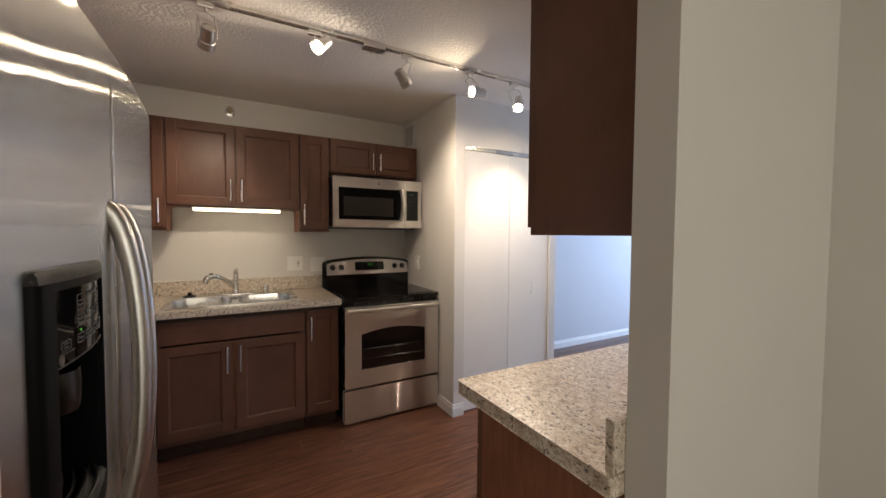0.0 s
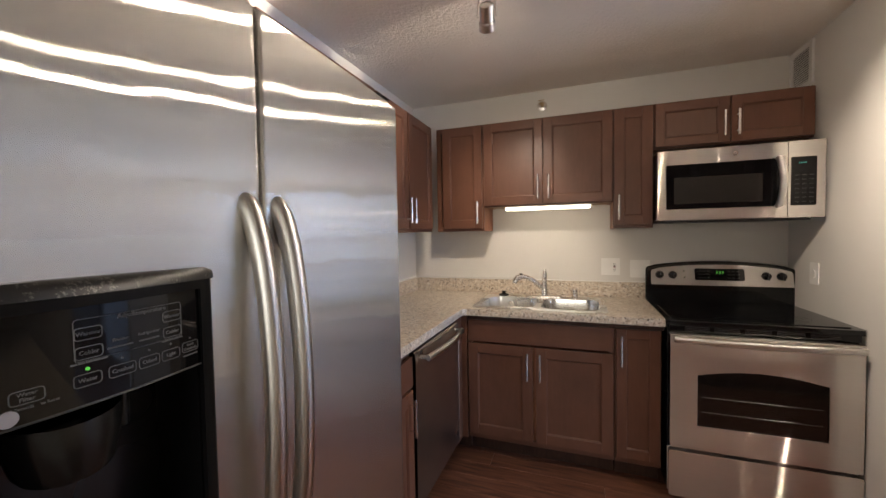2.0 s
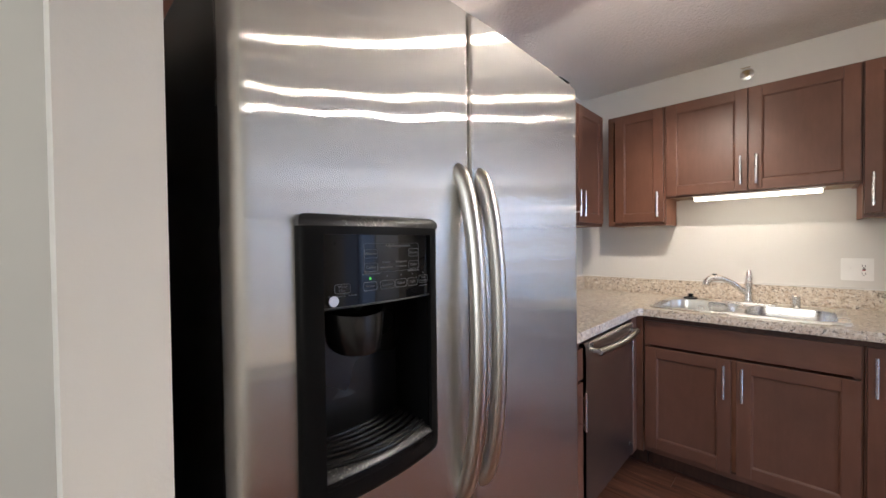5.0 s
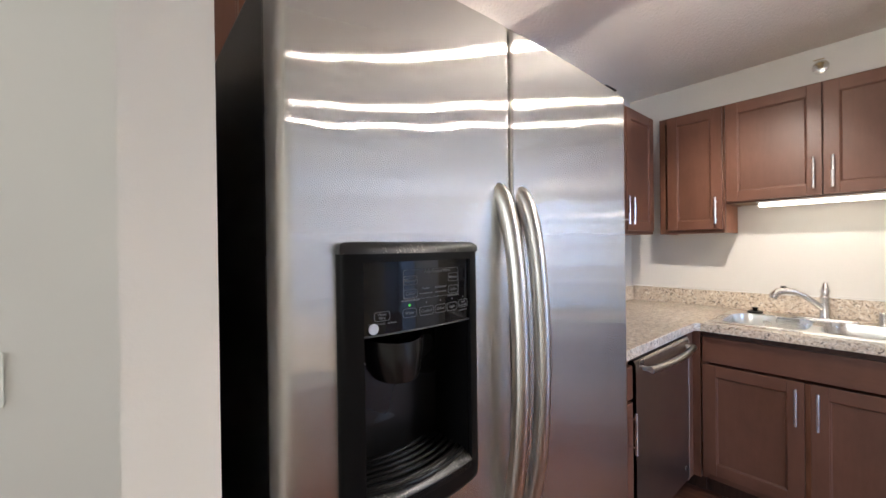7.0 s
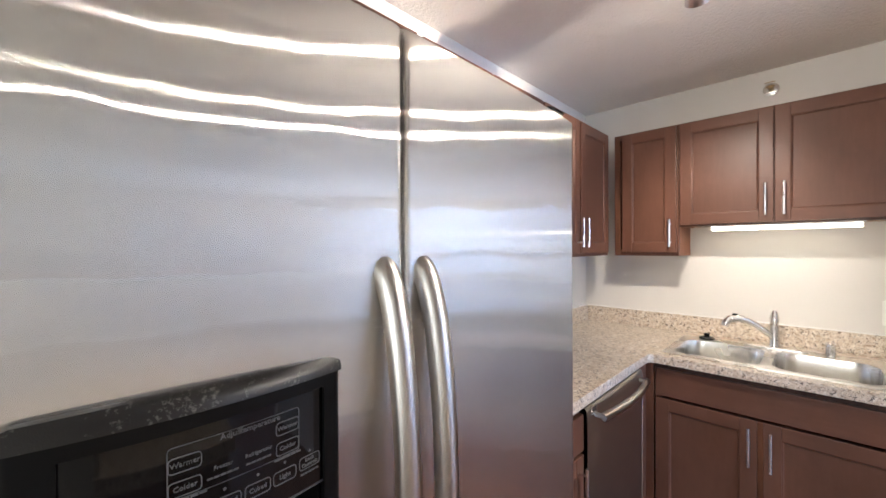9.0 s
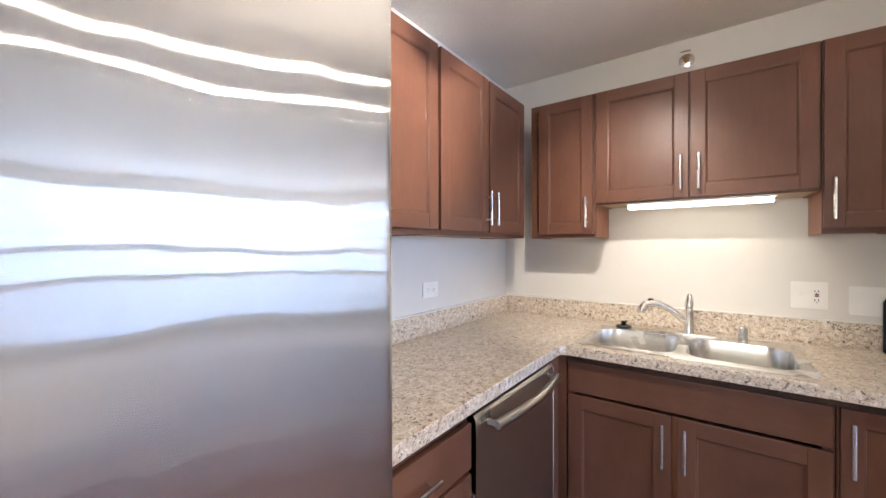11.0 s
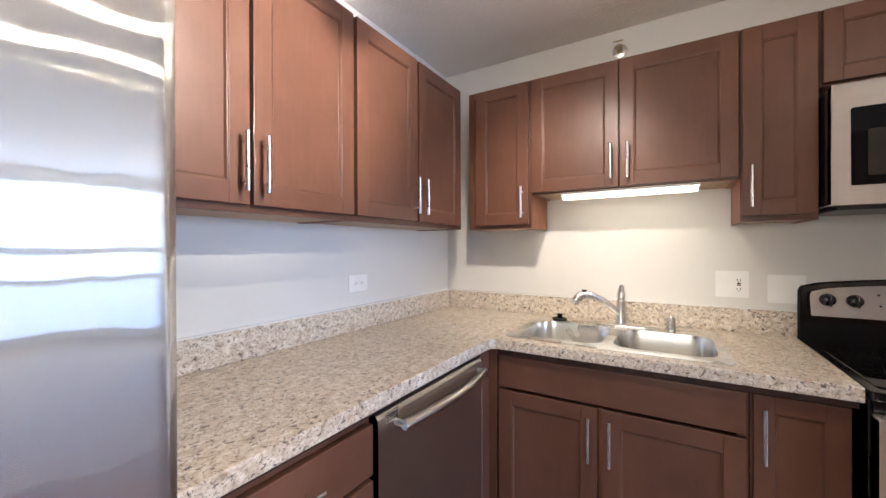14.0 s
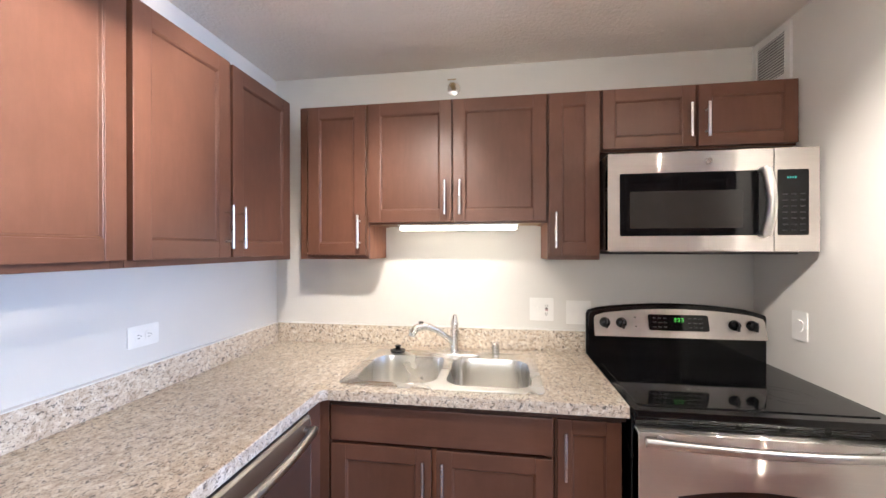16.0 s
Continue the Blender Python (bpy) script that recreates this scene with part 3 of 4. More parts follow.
hole = [(SX0 + 0.02, SY0 + 0.02), (SX1 - 0.02, SY0 + 0.02), (SX1 - 0.02, SY1 - 0.01), (SX0 + 0.02, SY1 - 0.01)]
part("top", slab(outl, 0.878, CT, lambda p, q, a: (p, q, a), [hole]), GRANITE, top, "", 0.004, 3)
part("splashback", box(0.022, 1.70, -0.022, -0.002, CT + 0.0005, 1.026), GRANITE, top, "", 0.003)
part("splashback", box(0.002, 0.022, -1.910, -0.002, CT + 0.0005, 1.026), GRANITE, top, "", 0.003)
bm = box(0.022, 1.70, -0.026, -0.003, 1.0262, 1.031)
box(0.003, 0.024, -1.910, -0.026, 1.0262, 1.031, W, bm)
part("caulk", bm, TRIM, top, "thin white caulk line", 0.001, 1)
# Dark strips paint the shadow line below the worktop's front edge.
part("shade_strip", box(0.626, 1.70, -0.638, -0.6255, 0.8495, 0.8776), KICK_AND_SHADE, top, "dark strip painting the shade under the front edge")
part("shade_strip", box(0.573, 0.587, -1.908, -0.738, 0.8590, 0.8776), KICK_AND_SHADE, top)
side_top = thing("worktop", (2.4, -2.6, 0.87), "beige granite-pattern laminate side worktop against the partition", "worktop")
part("top", slab([(1.648, -2.883), (3.398, -2.883), (3.398, -2.33), (1.648, -2.33)], 0.878, CT, lambda p, q, a: (p, q, a)), GRANITE, side_top, "", 0.004, 3)
part("splashback", box(1.655, 3.398, -2.8835, -2.864, CT + 0.0005, 1.026), GRANITE, side_top, "", 0.003)

# ---- sink and tap ----
sink = thing("sink", (1.04, -0.38, CT), "double bowl stainless steel drop-in sink", "sink")
bowl_lines = [rounded(0.690, 1.024, -0.590, -0.225, 0.075, 6), rounded(1.062, 1.396, -0.590, -0.225, 0.075, 6)]
rim = slab(rounded(SX0, SX1, SY0, SY1, 0.03, 4), CT + 0.0008, CT + 0.0065, lambda p, q, a: (p, q, a), bowl_lines)
part("rim", rim, SINKSTEEL, sink, "", 0.0028, 2, True)
for line in bowl_lines:
    cx, cy = sum(p for p, _ in line) / len(line), sum(q for _, q in line) / len(line)
    rings = []
    for k, z in ((1.0, CT + 0.004), (0.985, CT - 0.012), (0.97, CT - 0.06), (0.95, CT - 0.158), (0.90, CT - 0.183), (0.80, CT - 0.190), (0.14, CT - 0.194)):
        rings.append([(cx + (p - cx) * k, cy + (q - cy) * k, z) for p, q in line])
    bowl = part("bowl", loft(rings, close=True), SINKSTEEL, sink, "satin steel bowl", smooth=True)
    bm = tube([(cx, cy, CT - 0.1945), (cx, cy, CT - 0.190)], 0.042, 20)
    tube([(cx, cy, CT - 0.1905), (cx, cy, CT - 0.187)], 0.02, 14, bm)
    part("drain", bm, NICKEL, bowl, "round strainer drain", smooth=True)

FX, FY = 1.05, -0.160
tap = thing("faucet", (FX, FY, CT), "satin nickel pull-out kitchen faucet with a side-arching spout", "faucet")
DZ = CT + 0.0065
part("base_plate", slab(rounded(FX - 0.125, FX + 0.125, FY - 0.028, FY + 0.028, 0.027, 6), DZ, DZ + 0.008, lambda p, q, a: (p, q, a)), NICKEL, tap, "", 0.003, 2, True)
part("body", tube([(FX, FY, DZ + 0.008), (FX, FY, DZ + 0.02), (FX, FY, DZ + 0.10), (FX, FY, DZ + 0.118), (FX, FY, DZ + 0.125)], [0.024, 0.021, 0.019, 0.021, 0.016], 20), NICKEL, tap, smooth=True)
part("lever", tube([(FX, FY, DZ + 0.122), (FX + 0.001, FY + 0.002, DZ + 0.15), (FX + 0.002, FY + 0.006, DZ + 0.178), (FX + 0.002, FY + 0.007, DZ + 0.192)], [0.016, 0.020, 0.013, 0.009], 16), NICKEL, tap, "upright lever on the faucet body", smooth=True)
arc = [(FX - 0.004, FY - 0.003, DZ + 0.055), (FX - 0.035, FY - 0.02, DZ + 0.085), (FX - 0.075, FY - 0.042, DZ + 0.122), (FX - 0.115, FY - 0.064, DZ + 0.143), (FX - 0.145, FY - 0.08, DZ + 0.147), (FX - 0.17, FY - 0.094, DZ + 0.140), (FX - 0.185, FY - 0.102, DZ + 0.122), (FX - 0.190, FY - 0.105, DZ + 0.103)]
spout = part("spout", tube(arc, [0.015, 0.015, 0.015, 0.017, 0.019, 0.020, 0.020, 0.018], 16), NICKEL, tap, "arched pull-out spout", smooth=True)
part("spray_button", tube([(FX - 0.150, FY - 0.083, DZ + 0.160), (FX - 0.150, FY - 0.083, DZ + 0.170)], 0.012, 12), BLACK, spout, "black spray button", smooth=True)
gap = tube([(1.252, -0.165, DZ), (1.252, -0.165, DZ + 0.058), (1.252, -0.165, DZ + 0.063)], [0.019, 0.019, 0.014], 20)
single("air_gap_cap", gap, NICKEL, "short satin nickel air gap cap on the sink deck", "sink fitting", smooth=True, at=(1.252, -0.165, DZ))
stop = tube([(0.765, -0.165, DZ + 0.0005), (0.765, -0.165, DZ + 0.010), (0.765, -0.165, DZ + 0.013), (0.765, -0.165, DZ + 0.02), (0.765, -0.165, DZ + 0.024), (0.765, -0.165, DZ + 0.032), (0.765, -0.165, DZ + 0.034)], [0.036, 0.038, 0.030, 0.010, 0.013, 0.016, 0.012], 20)
single("sink_stopper", stop, BLACK, "black rubber sink stopper lying on the sink deck", "sink fitting", smooth=True, at=(0.765, -0.165, DZ))

# ---- dishwasher ----
dish = thing("dishwasher", (0.3, -1.05, 0), "stainless steel dishwasher with a bowed bar handle", "dishwasher")
part("body", box(0.03, 0.56, -1.362, -0.745, 0.10, 0.862), BLACK, dish)
door_line = [(0.562, 0.115), (0.592, 0.115), (0.598, 0.13), (0.600, 0.50), (0.600, 0.800), (0.598, 0.840), (0.590, 0.852), (0.562, 0.852)]
door = part("door", slab(door_line, -1.369, -0.741, lambda p, q, a: (p, a, q)), STEEL_Y, dish, "brushed steel front", 0.0015, 2, True)
bow = [(-1.30 + 0.53 * k / 12) for k in range(13)]
bm = tube([(0.632 + 0.022 * math.sin(math.pi * k / 12), y, 0.812) for k, y in enumerate(bow)], 0.0125, 12, flat=1.25)
for y in (-1.292, -0.778):
    tube([(0.598, y, 0.812), (0.634, y, 0.812)], 0.010, 10, bm)
part("handle", bm, SATIN, door, "bowed steel bar handle", smooth=True)
bm = bmesh.new()
for k in range(5):
    for j in range(3):
        y = -1.330 + 0.009 * k
        box(0.5998, 0.6008, y, y + 0.006, 0.826 + 0.007 * j, 0.830 + 0.007 * j, W, bm)
grille = part("vent", box(0.5992, 0.6003, -1.334, -1.282, 0.821, 0.851), NICKEL, door, "small pale slotted vent")
part("vent_slots", bm, BLACK, grille)
part("badge", tube([(0.600, -0.80, 0.20), (0.6025, -0.80, 0.20)], 0.011, 16), NICKEL, door, "small round badge", smooth=True)
part("toe_kick", box(0.50, 0.512, -1.36, -0.748, 0.001, 0.10), BLACK, dish, "black toe kick")

# ---- range ----
RX0, RX1 = 1.711, 2.469
RM = (RX0 + RX1) / 2
oven = thing("range", (RM, -0.35, 0), "freestanding electric range, stainless steel and black, glass cooktop", "stove")
part("body", box(RX0, RX1, -0.655, -0.02, 0.02, 0.893), BLACK, oven, "black enamel sides", 0.003)
part("cooktop", slab(rounded(RX0 - 0.004, RX1 + 0.004, -0.695, -0.075, 0.012, 3), 0.894, 0.918, lambda p, q, a: (p, q, a)), ENAMEL, oven, "black cooktop frame", 0.006, 3, True)
glass = part("glass_top", slab(rounded(RX0 + 0.022, RX1 - 0.022, -0.655, -0.105, 0.02, 4), 0.9182, 0.9215, lambda p, q, a: (p, q, a)), BLACKGLASS, oven, "black ceramic glass", 0.0012, 1)
for bx, by, br in ((RX0 + 0.19, -0.50, 0.105), (RX1 - 0.19, -0.50, 0.085), (RX0 + 0.19, -0.23, 0.080), (RX1 - 0.19, -0.23, 0.105)):
    bm = bmesh.new()
    for r in (br, br * 0.62):
        outer = [(bx + r * math.cos(a), by + r * math.sin(a)) for a in (2 * math.pi * k / 40 for k in range(40))]
        inner = [(bx + (r - 0.0025) * math.cos(a), by + (r - 0.0025) * math.sin(a)) for a in (2 * math.pi * k / 40 for k in range(40))]
        slab(outer, 0.9216, 0.9218, lambda p, q, a: (p, q, a), [inner], bm)
    part("burner_ring", bm, RING, glass, "printed burner ring")


def guard_top(x):
    return 1.136 + 0.032 * (1 - ((x - RM) / (RX1 - RM)) ** 2)


def guard_line(x0, x1, z0, drop, n=16, r=0.02):
    xs = [x0 + (x1 - x0) * k / n for k in range(n + 1)]
    pts = [(x, guard_top(x) - drop) for x in xs]
    pts[0], pts[-1] = (x0, guard_top(x0) - drop - r), (x1, guard_top(x1) - drop - r)
    pts.insert(1, (x0 + r * 0.3, guard_top(x0) - drop - r * 0.3))
    pts.insert(-1, (x1 - r * 0.3, guard_top(x1) - drop - r * 0.3))
    return [(x0, z0)] + pts + [(x1, z0)]


part("backguard", slab(guard_line(RX0 - 0.002, RX1 + 0.002, 0.894, 0), -0.085, -0.02, lambda p, q, a: (p, a, q)), ENAMEL, oven, "black back panel", 0.008, 3, True)
tiltf = lambda p, q, a: (p, a - 0.25 * (1.16 - q), q)
ctl = part("control_panel", slab(guard_line(RX0 + 0.012, RX1 - 0.012, 1.032, 0.012), -0.094, -0.0865, tiltf), STEEL_H, oven, "brushed steel control panel", 0.002, 2, True)


def on_panel(x, z, out=0.0):
    return (x, -0.0945 - out - 0.25 * (1.16 - z), z)


for kx in (RX0 + 0.058, RX0 + 0.132, RX1 - 0.140, RX1 - 0.066):
    kz = 1.092
    bm = tube([on_panel(kx, kz), on_panel(kx, kz, 0.004), on_panel(kx, kz, 0.018), on_panel(kx, kz, 0.021)], [0.025, 0.024, 0.020, 0.016], 20)
    knob = part("knob", bm, BLACK, ctl, "black control knob", smooth=True)
    bm = box(kx - 0.004, kx + 0.004, -0.152, -0.130, kz - 0.021, kz + 0.021)
    part("knob_grip", bm, BLACK, knob, "", 0.002)
    part("knob_mark", box(kx - 0.001, kx + 0.001, -0.1527, -0.1522, kz + 0.004, kz + 0.019), PRINT, knob)
for dx, dz in ((0.195, 1.118), (0.197, 1.078)):
    part("indicator", tube([on_panel(RX0 + dx, dz), on_panel(RX0 + dx, dz, 0.0015)], 0.0035, 10), BLACK, ctl)
disp = part("display", slab(rounded(RM - 0.125, RM + 0.130, 1.064, 1.132, 0.008, 3), -0.1002, -0.0948, tiltf), BLACKGLASS, ctl, "black clock display", 0.0015)
for k in range(3):
    x = RM - 0.014 + 0.015 * k
    bm = bmesh.new()
    for q in (1.104, 1.111, 1.118):
        box(x, x + 0.008, *sorted((on_panel(x, q, 0.0062)[1], on_panel(x, q, 0.0069)[1])), q - 0.0009, q + 0.0009, W, bm)
    box(x + 0.0064, x + 0.008, *sorted((on_panel(x, 1.111, 0.0062)[1], on_panel(x, 1.111, 0.0072)[1])), 1.104, 1.118, W, bm)
    part("digit", bm, GREEN, disp, "green clock digit")
for x in (RM - 0.108, RM - 0.085, RM - 0.062, RM + 0.045, RM + 0.068, RM + 0.091):
    for q in (1.118, 1.098, 1.078):
        part("key_mark", box(x, x + 0.014, *sorted((on_panel(x, q, 0.0060)[1], on_panel(x, q, 0.0066)[1])), q - 0.002, q + 0.002), FAINT, disp)

# front: vent strip, door with an arched window, drawer
bm = box(RX0 + 0.004, RX1 - 0.004, -0.678, -0.656, 0.858, 0.892)
part("vent_strip", bm, ENAMEL, oven, "black vent strip over the oven door", 0.002)
bm = bmesh.new()
for k in range(5):
    x = RX0 + 0.075 + 0.125 * k
    for q in (0.869, 0.877, 0.885):
        box(x, x + 0.105, -0.6795, -0.678, q, q + 0.003, W, bm)
part("vent_slots", bm, DARKGREY, oven, "row of narrow vent slots")
WX0, WX1 = RX0 + 0.122, RX1 - 0.126


def arch(x0, x1, z0, z1, rise, n=14):
    pts = [(x0, z0), (x1, z0)]
    for k in range(n + 1):
        x = x1 + (x0 - x1) * k / n
        pts.append((x, z1 + rise * (1 - ((x - (x0 + x1) / 2) / ((x1 - x0) / 2)) ** 2)))
    return pts


win_line = arch(WX0, WX1, 0.398, 0.655, 0.034)
odoor = part("oven_door", slab(rounded(RX0 + 0.004, RX1 - 0.004, 0.274, 0.852, 0.006, 2), -0.710, -0.662, lambda p, q, a: (p, a, q), [win_line]), STEEL_H, oven, "brushed steel oven door", 0.003, 2)
part("oven_window", slab(arch(WX0 - 0.002, WX1 + 0.002, 0.396, 0.657, 0.034), -0.706, -0.670, lambda p, q, a: (p, a, q)), OVENGLASS, odoor, "dark arched oven window")
bm = bmesh.new()
for q in (0.47, 0.545):
    tube([(WX0 + 0.02, -0.7066, q), (WX1 - 0.02, -0.7066, q)], 0.0016, 6, bm)
part("rack_lines", bm, FAINT, odoor, "faint oven racks behind the window")
hp = [(RX0 + 0.018 + (RX1 - RX0 - 0.036) * k / 14, -0.735 - 0.030 * math.sin(math.pi * k / 14), 0.834) for k in range(15)]
bm = tube(hp, 0.0135, 14, flat=1.3)
for k in (1, 13):
    tube([(hp[k][0], -0.708, 0.834), hp[k]], 0.011, 10, bm)
part("handle", bm, SATIN, odoor, "bowed steel oven handle", smooth=True)
drawer = part("drawer", slab(rounded(RX0 + 0.004, RX1 - 0.004, 0.022, 0.250, 0.006, 2), -0.706, -0.662, lambda p, q, a: (p, a, q)), STEEL_H, oven, "brushed steel storage drawer", 0.005, 2)
part("kick", box(RX0 + 0.02, RX1 - 0.02, -0.60, -0.59, 0.001, 0.02), BLACK, oven)

# ---- microwave ----
MX0, MX1, MZ0, MZ1, MF = 1.7045, 2.459, 1.432, 1.826, -0.402
mw = thing("microwave", (2.08, -0.2, MZ0), "stainless steel over-the-range microwave with a black window", "microwave")
part("body", box(MX0 + 0.002, MX1 - 0.002, MF + 0.035, -0.003, MZ0 + 0.004, MZ1), BLACK, mw, "black casing", 0.002)
MS = 2.305     # seam between door and control side
wl = rounded(MX0 + 0.045, MS - 0.022, MZ0 + 0.062, MZ1 - 0.082, 0.006, 2)
xz = lambda p, q, a: (p, a, q)
mdoor = part("door", slab(rounded(MX0, MS - 0.001, MZ0, MZ1, 0.004, 2), MF, MF + 0.034, xz, [wl]), STEEL_H, mw, "brushed steel door frame", 0.0025, 2)
part("window", slab(rounded(MX0 + 0.044, MS - 0.021, MZ0 + 0.061, MZ1 - 0.081, 0.006, 2), MF + 0.002, MF + 0.03, xz), BLACKGLASS, mdoor, "black glass window")
part("window_mesh", slab(rounded(MX0 + 0.085, MS - 0.105, MZ0 + 0.092, MZ1 - 0.155, 0.004, 2), MF + 0.0012, MF + 0.0019, xz), plain("grey_window_mesh", (0.030, 0.027, 0.025), 0.22), mdoor, "grey perforated screen behind the window")
cl = rounded(MS + 0.012, MX1 - 0.036, MZ0 + 0.062, MZ1 - 0.082, 0.006, 2)
mside = part("control_side", slab(rounded(MS + 0.001, MX1, MZ0, MZ1, 0.004, 2), MF, MF + 0.034, xz, [cl]), STEEL_H, mw, "brushed steel control surround", 0.0025, 2)
mpan = part("control_panel", slab(rounded(MS + 0.011, MX1 - 0.035, MZ0 + 0.061, MZ1 - 0.081, 0.006, 2), MF + 0.002, MF + 0.03, xz), BLACKGLASS, mside, "black control panel")
for j in range(7):
    for i in range(3):
        x, q = MS + 0.030 + 0.030 * i, MZ0 + 0.078 + 0.023 * j
        part("key_mark", box(x, x + 0.017, MF + 0.0012, MF + 0.0019, q, q + 0.005), FAINT, mside)
for k in range(4):
    x = MS + 0.046 + 0.0085 * k
    part("digit", box(x, x + 0.005, MF + 0.0012, MF + 0.0019, MZ1 - 0.116, MZ1 - 0.109), CYAN, mside, "cyan clock digit")
hp = [(MS - 0.045 + 0.010 * math.sin(math.pi * k / 10), MF - 0.030 - 0.014 * math.sin(math.pi * k / 10), MZ0 + 0.062 + 0.250 * k / 10) for k in range(11)]
bm = tube(hp, 0.012, 12, flat=1.4)
for k in (0, 10):
    tube([(hp[k][0], MF + 0.002, hp[k][2]), hp[k]], 0.010, 10, bm)
part("handle", bm, SATIN, mdoor, "bowed steel handle", smooth=True)
part("badge", tube([(MX0 + 0.372, MF, MZ1 - 0.040), (MX0 + 0.372, MF - 0.003, MZ1 - 0.040)], 0.011, 18), NICKEL, mdoor, "small round badge", smooth=True)
part("underside", box(MX0 + 0.03, MX1 - 0.03, MF + 0.06, -0.03, MZ0 - 0.012, MZ0 + 0.003), DARKGREY, mw, "dark filter tray", 0.004)

# ---- fridge ----
FY0, FYS, FY1 = -2.818, -2.424, -1.922     # left edge, seam, right edge
FZ0, FZ1 = 0.065, 1.722
FXB, FXF = 0.752, 0.818
fridge = thing("fridge", (0.4, -2.4, 0), "side-by-side stainless steel fridge with a black ice and water dispenser", "fridge")
part("body", box(0.04, 0.742, FY0 + 0.006, FY1 - 0.006, 0.03, FZ1 - 0.022), BLACKROUGH, fridge, "black textured cabinet", 0.004)
part("kick_grille", box(0.69, 0.735, FY0 + 0.02, FY1 - 0.02, 0.004, 0.06), BLACK, fridge, "black base grille", 0.003)


def front_x(y, a, b):
    """Depth of the gently bowed fridge door front, rounded over at both edges."""
    mid, half = (FY0 + FY1) / 2, (FY1 - FY0) / 2
    x = FXF + 0.016 * (1 - ((y - mid) / half) ** 2)
    for edge, r in ((a, 0.014 if a == FY0 else 0.007), (b, 0.028 if b == FY1 else 0.007)):
        s = abs(y - edge)
        if s < r:
            x -= r - math.sqrt(max(0.0, r * r - (r - s) ** 2))
    return x


def fridge_door(name, a, b, hole=None):
    ys = sorted({*([a + 0.014 * (1 - math.cos(math.pi / 2 * k / 6)) for k in range(7)]), *([b - 0.028 * (1 - math.cos(math.pi / 2 * k / 6)) for k in range(7)]),
                 *([a + (b - a) * k / 16 for k in range(17)]), *((hole[0], hole[1]) if hole else ())})
    zs = sorted({FZ0, FZ0 + 0.006, FZ1 - 0.006, FZ1, *((hole[2], hole[3]) if hole else ())})
    bm = bmesh.new()
    inset = lambda z: 0.006 if z in (FZ0, FZ1) else 0.0
    v = {(y, z): bm.verts.new((front_x(y, a, b) - inset(z), y, z)) for y in ys for z in zs}
    for y0, y1 in zip(ys, ys[1:]):
        for z0, z1 in zip(zs, zs[1:]):
            if hole and hole[0] <= (y0 + y1) / 2 <= hole[1] and hole[2] <= (z0 + z1) / 2 <= hole[3]:
                continue
            bm.faces.new((v[y0, z0], v[y1, z0], v[y1, z1], v[y0, z1]))
    rim_edges = [e for e in bm.edges if e.is_boundary]
    made = bmesh.ops.extrude_edge_only(bm, edges=rim_edges)["geom"]
    for w in made:
        if isinstance(w, bmesh.types.BMVert):
            inside = hole and hole[0] - 1e-4 < w.co.y < hole[1] + 1e-4 and hole[2] - 1e-4 < w.co.z < hole[3] + 1e-4
            w.co.x = FXB + 0.02 if inside else FXF - 0.050
    skin = part(name, bm, STEEL, fridge, "brushed steel door", smooth=True)
    core = [(a + 0.002, FZ0 + 0.002), (b - 0.002, FZ0 + 0.002), (b - 0.002, FZ1 - 0.002), (a + 0.002, FZ1 - 0.002)]
    gap = [[(hole[0], hole[2]), (hole[1], hole[2]), (hole[1], hole[3]), (hole[0], hole[3])]] if hole else []
    part("door_core", slab(core, FXB, FXF - 0.049, lambda p, q, x: (x, p, q), gap), BLACK, skin, "black door edge")
    return skin


DY0, DY1, DZ0, DZ1 = -2.752, -2.513, 0.955, 1.338
fdoor = fridge_door("freezer_door", FY0, FYS - 0.003, (DY0 + 0.012, DY1 - 0.012, DZ0 + 0.012, DZ1 - 0.012))
rdoor = fridge_door("fridge_door", FYS + 0.003, FY1)
part("gasket", box(0.7425, 0.7515, FY0 + 0.012, FY1 - 0.012, FZ0 + 0.01, FZ1 - 0.012), BLACK, fridge, "black door gasket")
for yc in (FY1 - 0.05, FY0 + 0.05):
    part("hinge_cap", slab(rounded(0.69, 0.80, yc - 0.035, yc + 0.035, 0.012, 3), FZ1 + 0.001, FZ1 + 0.020, lambda p, q, a: (p, q, a)), BLACK, fridge, "black hinge cover", 0.003, 2)
for yc, leaf in ((FYS - 0.030, fdoor), (FYS + 0.030, rdoor)):
    pts = []
    for k in range(37):
        a = math.pi * k / 36
        pts.append((FXF + 0.004 + 0.052 * math.sin(a) ** 0.95, yc, 1.136 - 0.290 * math.cos(a)))
    bm = tube(pts, [0.0165 - 0.0015 * math.sin(math.pi * k / 36) for k in range(37)], 16)
    hnd = part("handle", bm, SATIN, leaf, "long bowed steel handle", smooth=True)
    for i, o in ((28, 0.0), (28, 0.009)):
        dirn = (Vector(pts[i + 1]) - Vector(pts[i - 1])).normalized()
        c = Vector(pts[i]) + o * dirn
        part("ring", tube([c - 0.0015 * dirn, c + 0.0015 * dirn], 0.0166, 16), SATIN, hnd, "", smooth=True)

# dispenser: bowed surround, glossy key panel, dark recess with chute, paddle and drip tray
DM, DH = (DY0 + DY1) / 2, (DY1 - DY0) / 2
FX0 = front_x(DM, FY0, FYS)


def bow(y):
    """Front of the dispenser, bulging in the middle."""
    return FX0 + 0.003 + 0.013 * (1 - ((y - DM) / DH) ** 2)


def bow_turn(y):
    return math.atan2(0.026 * (y - DM) / DH ** 2, 1.0)


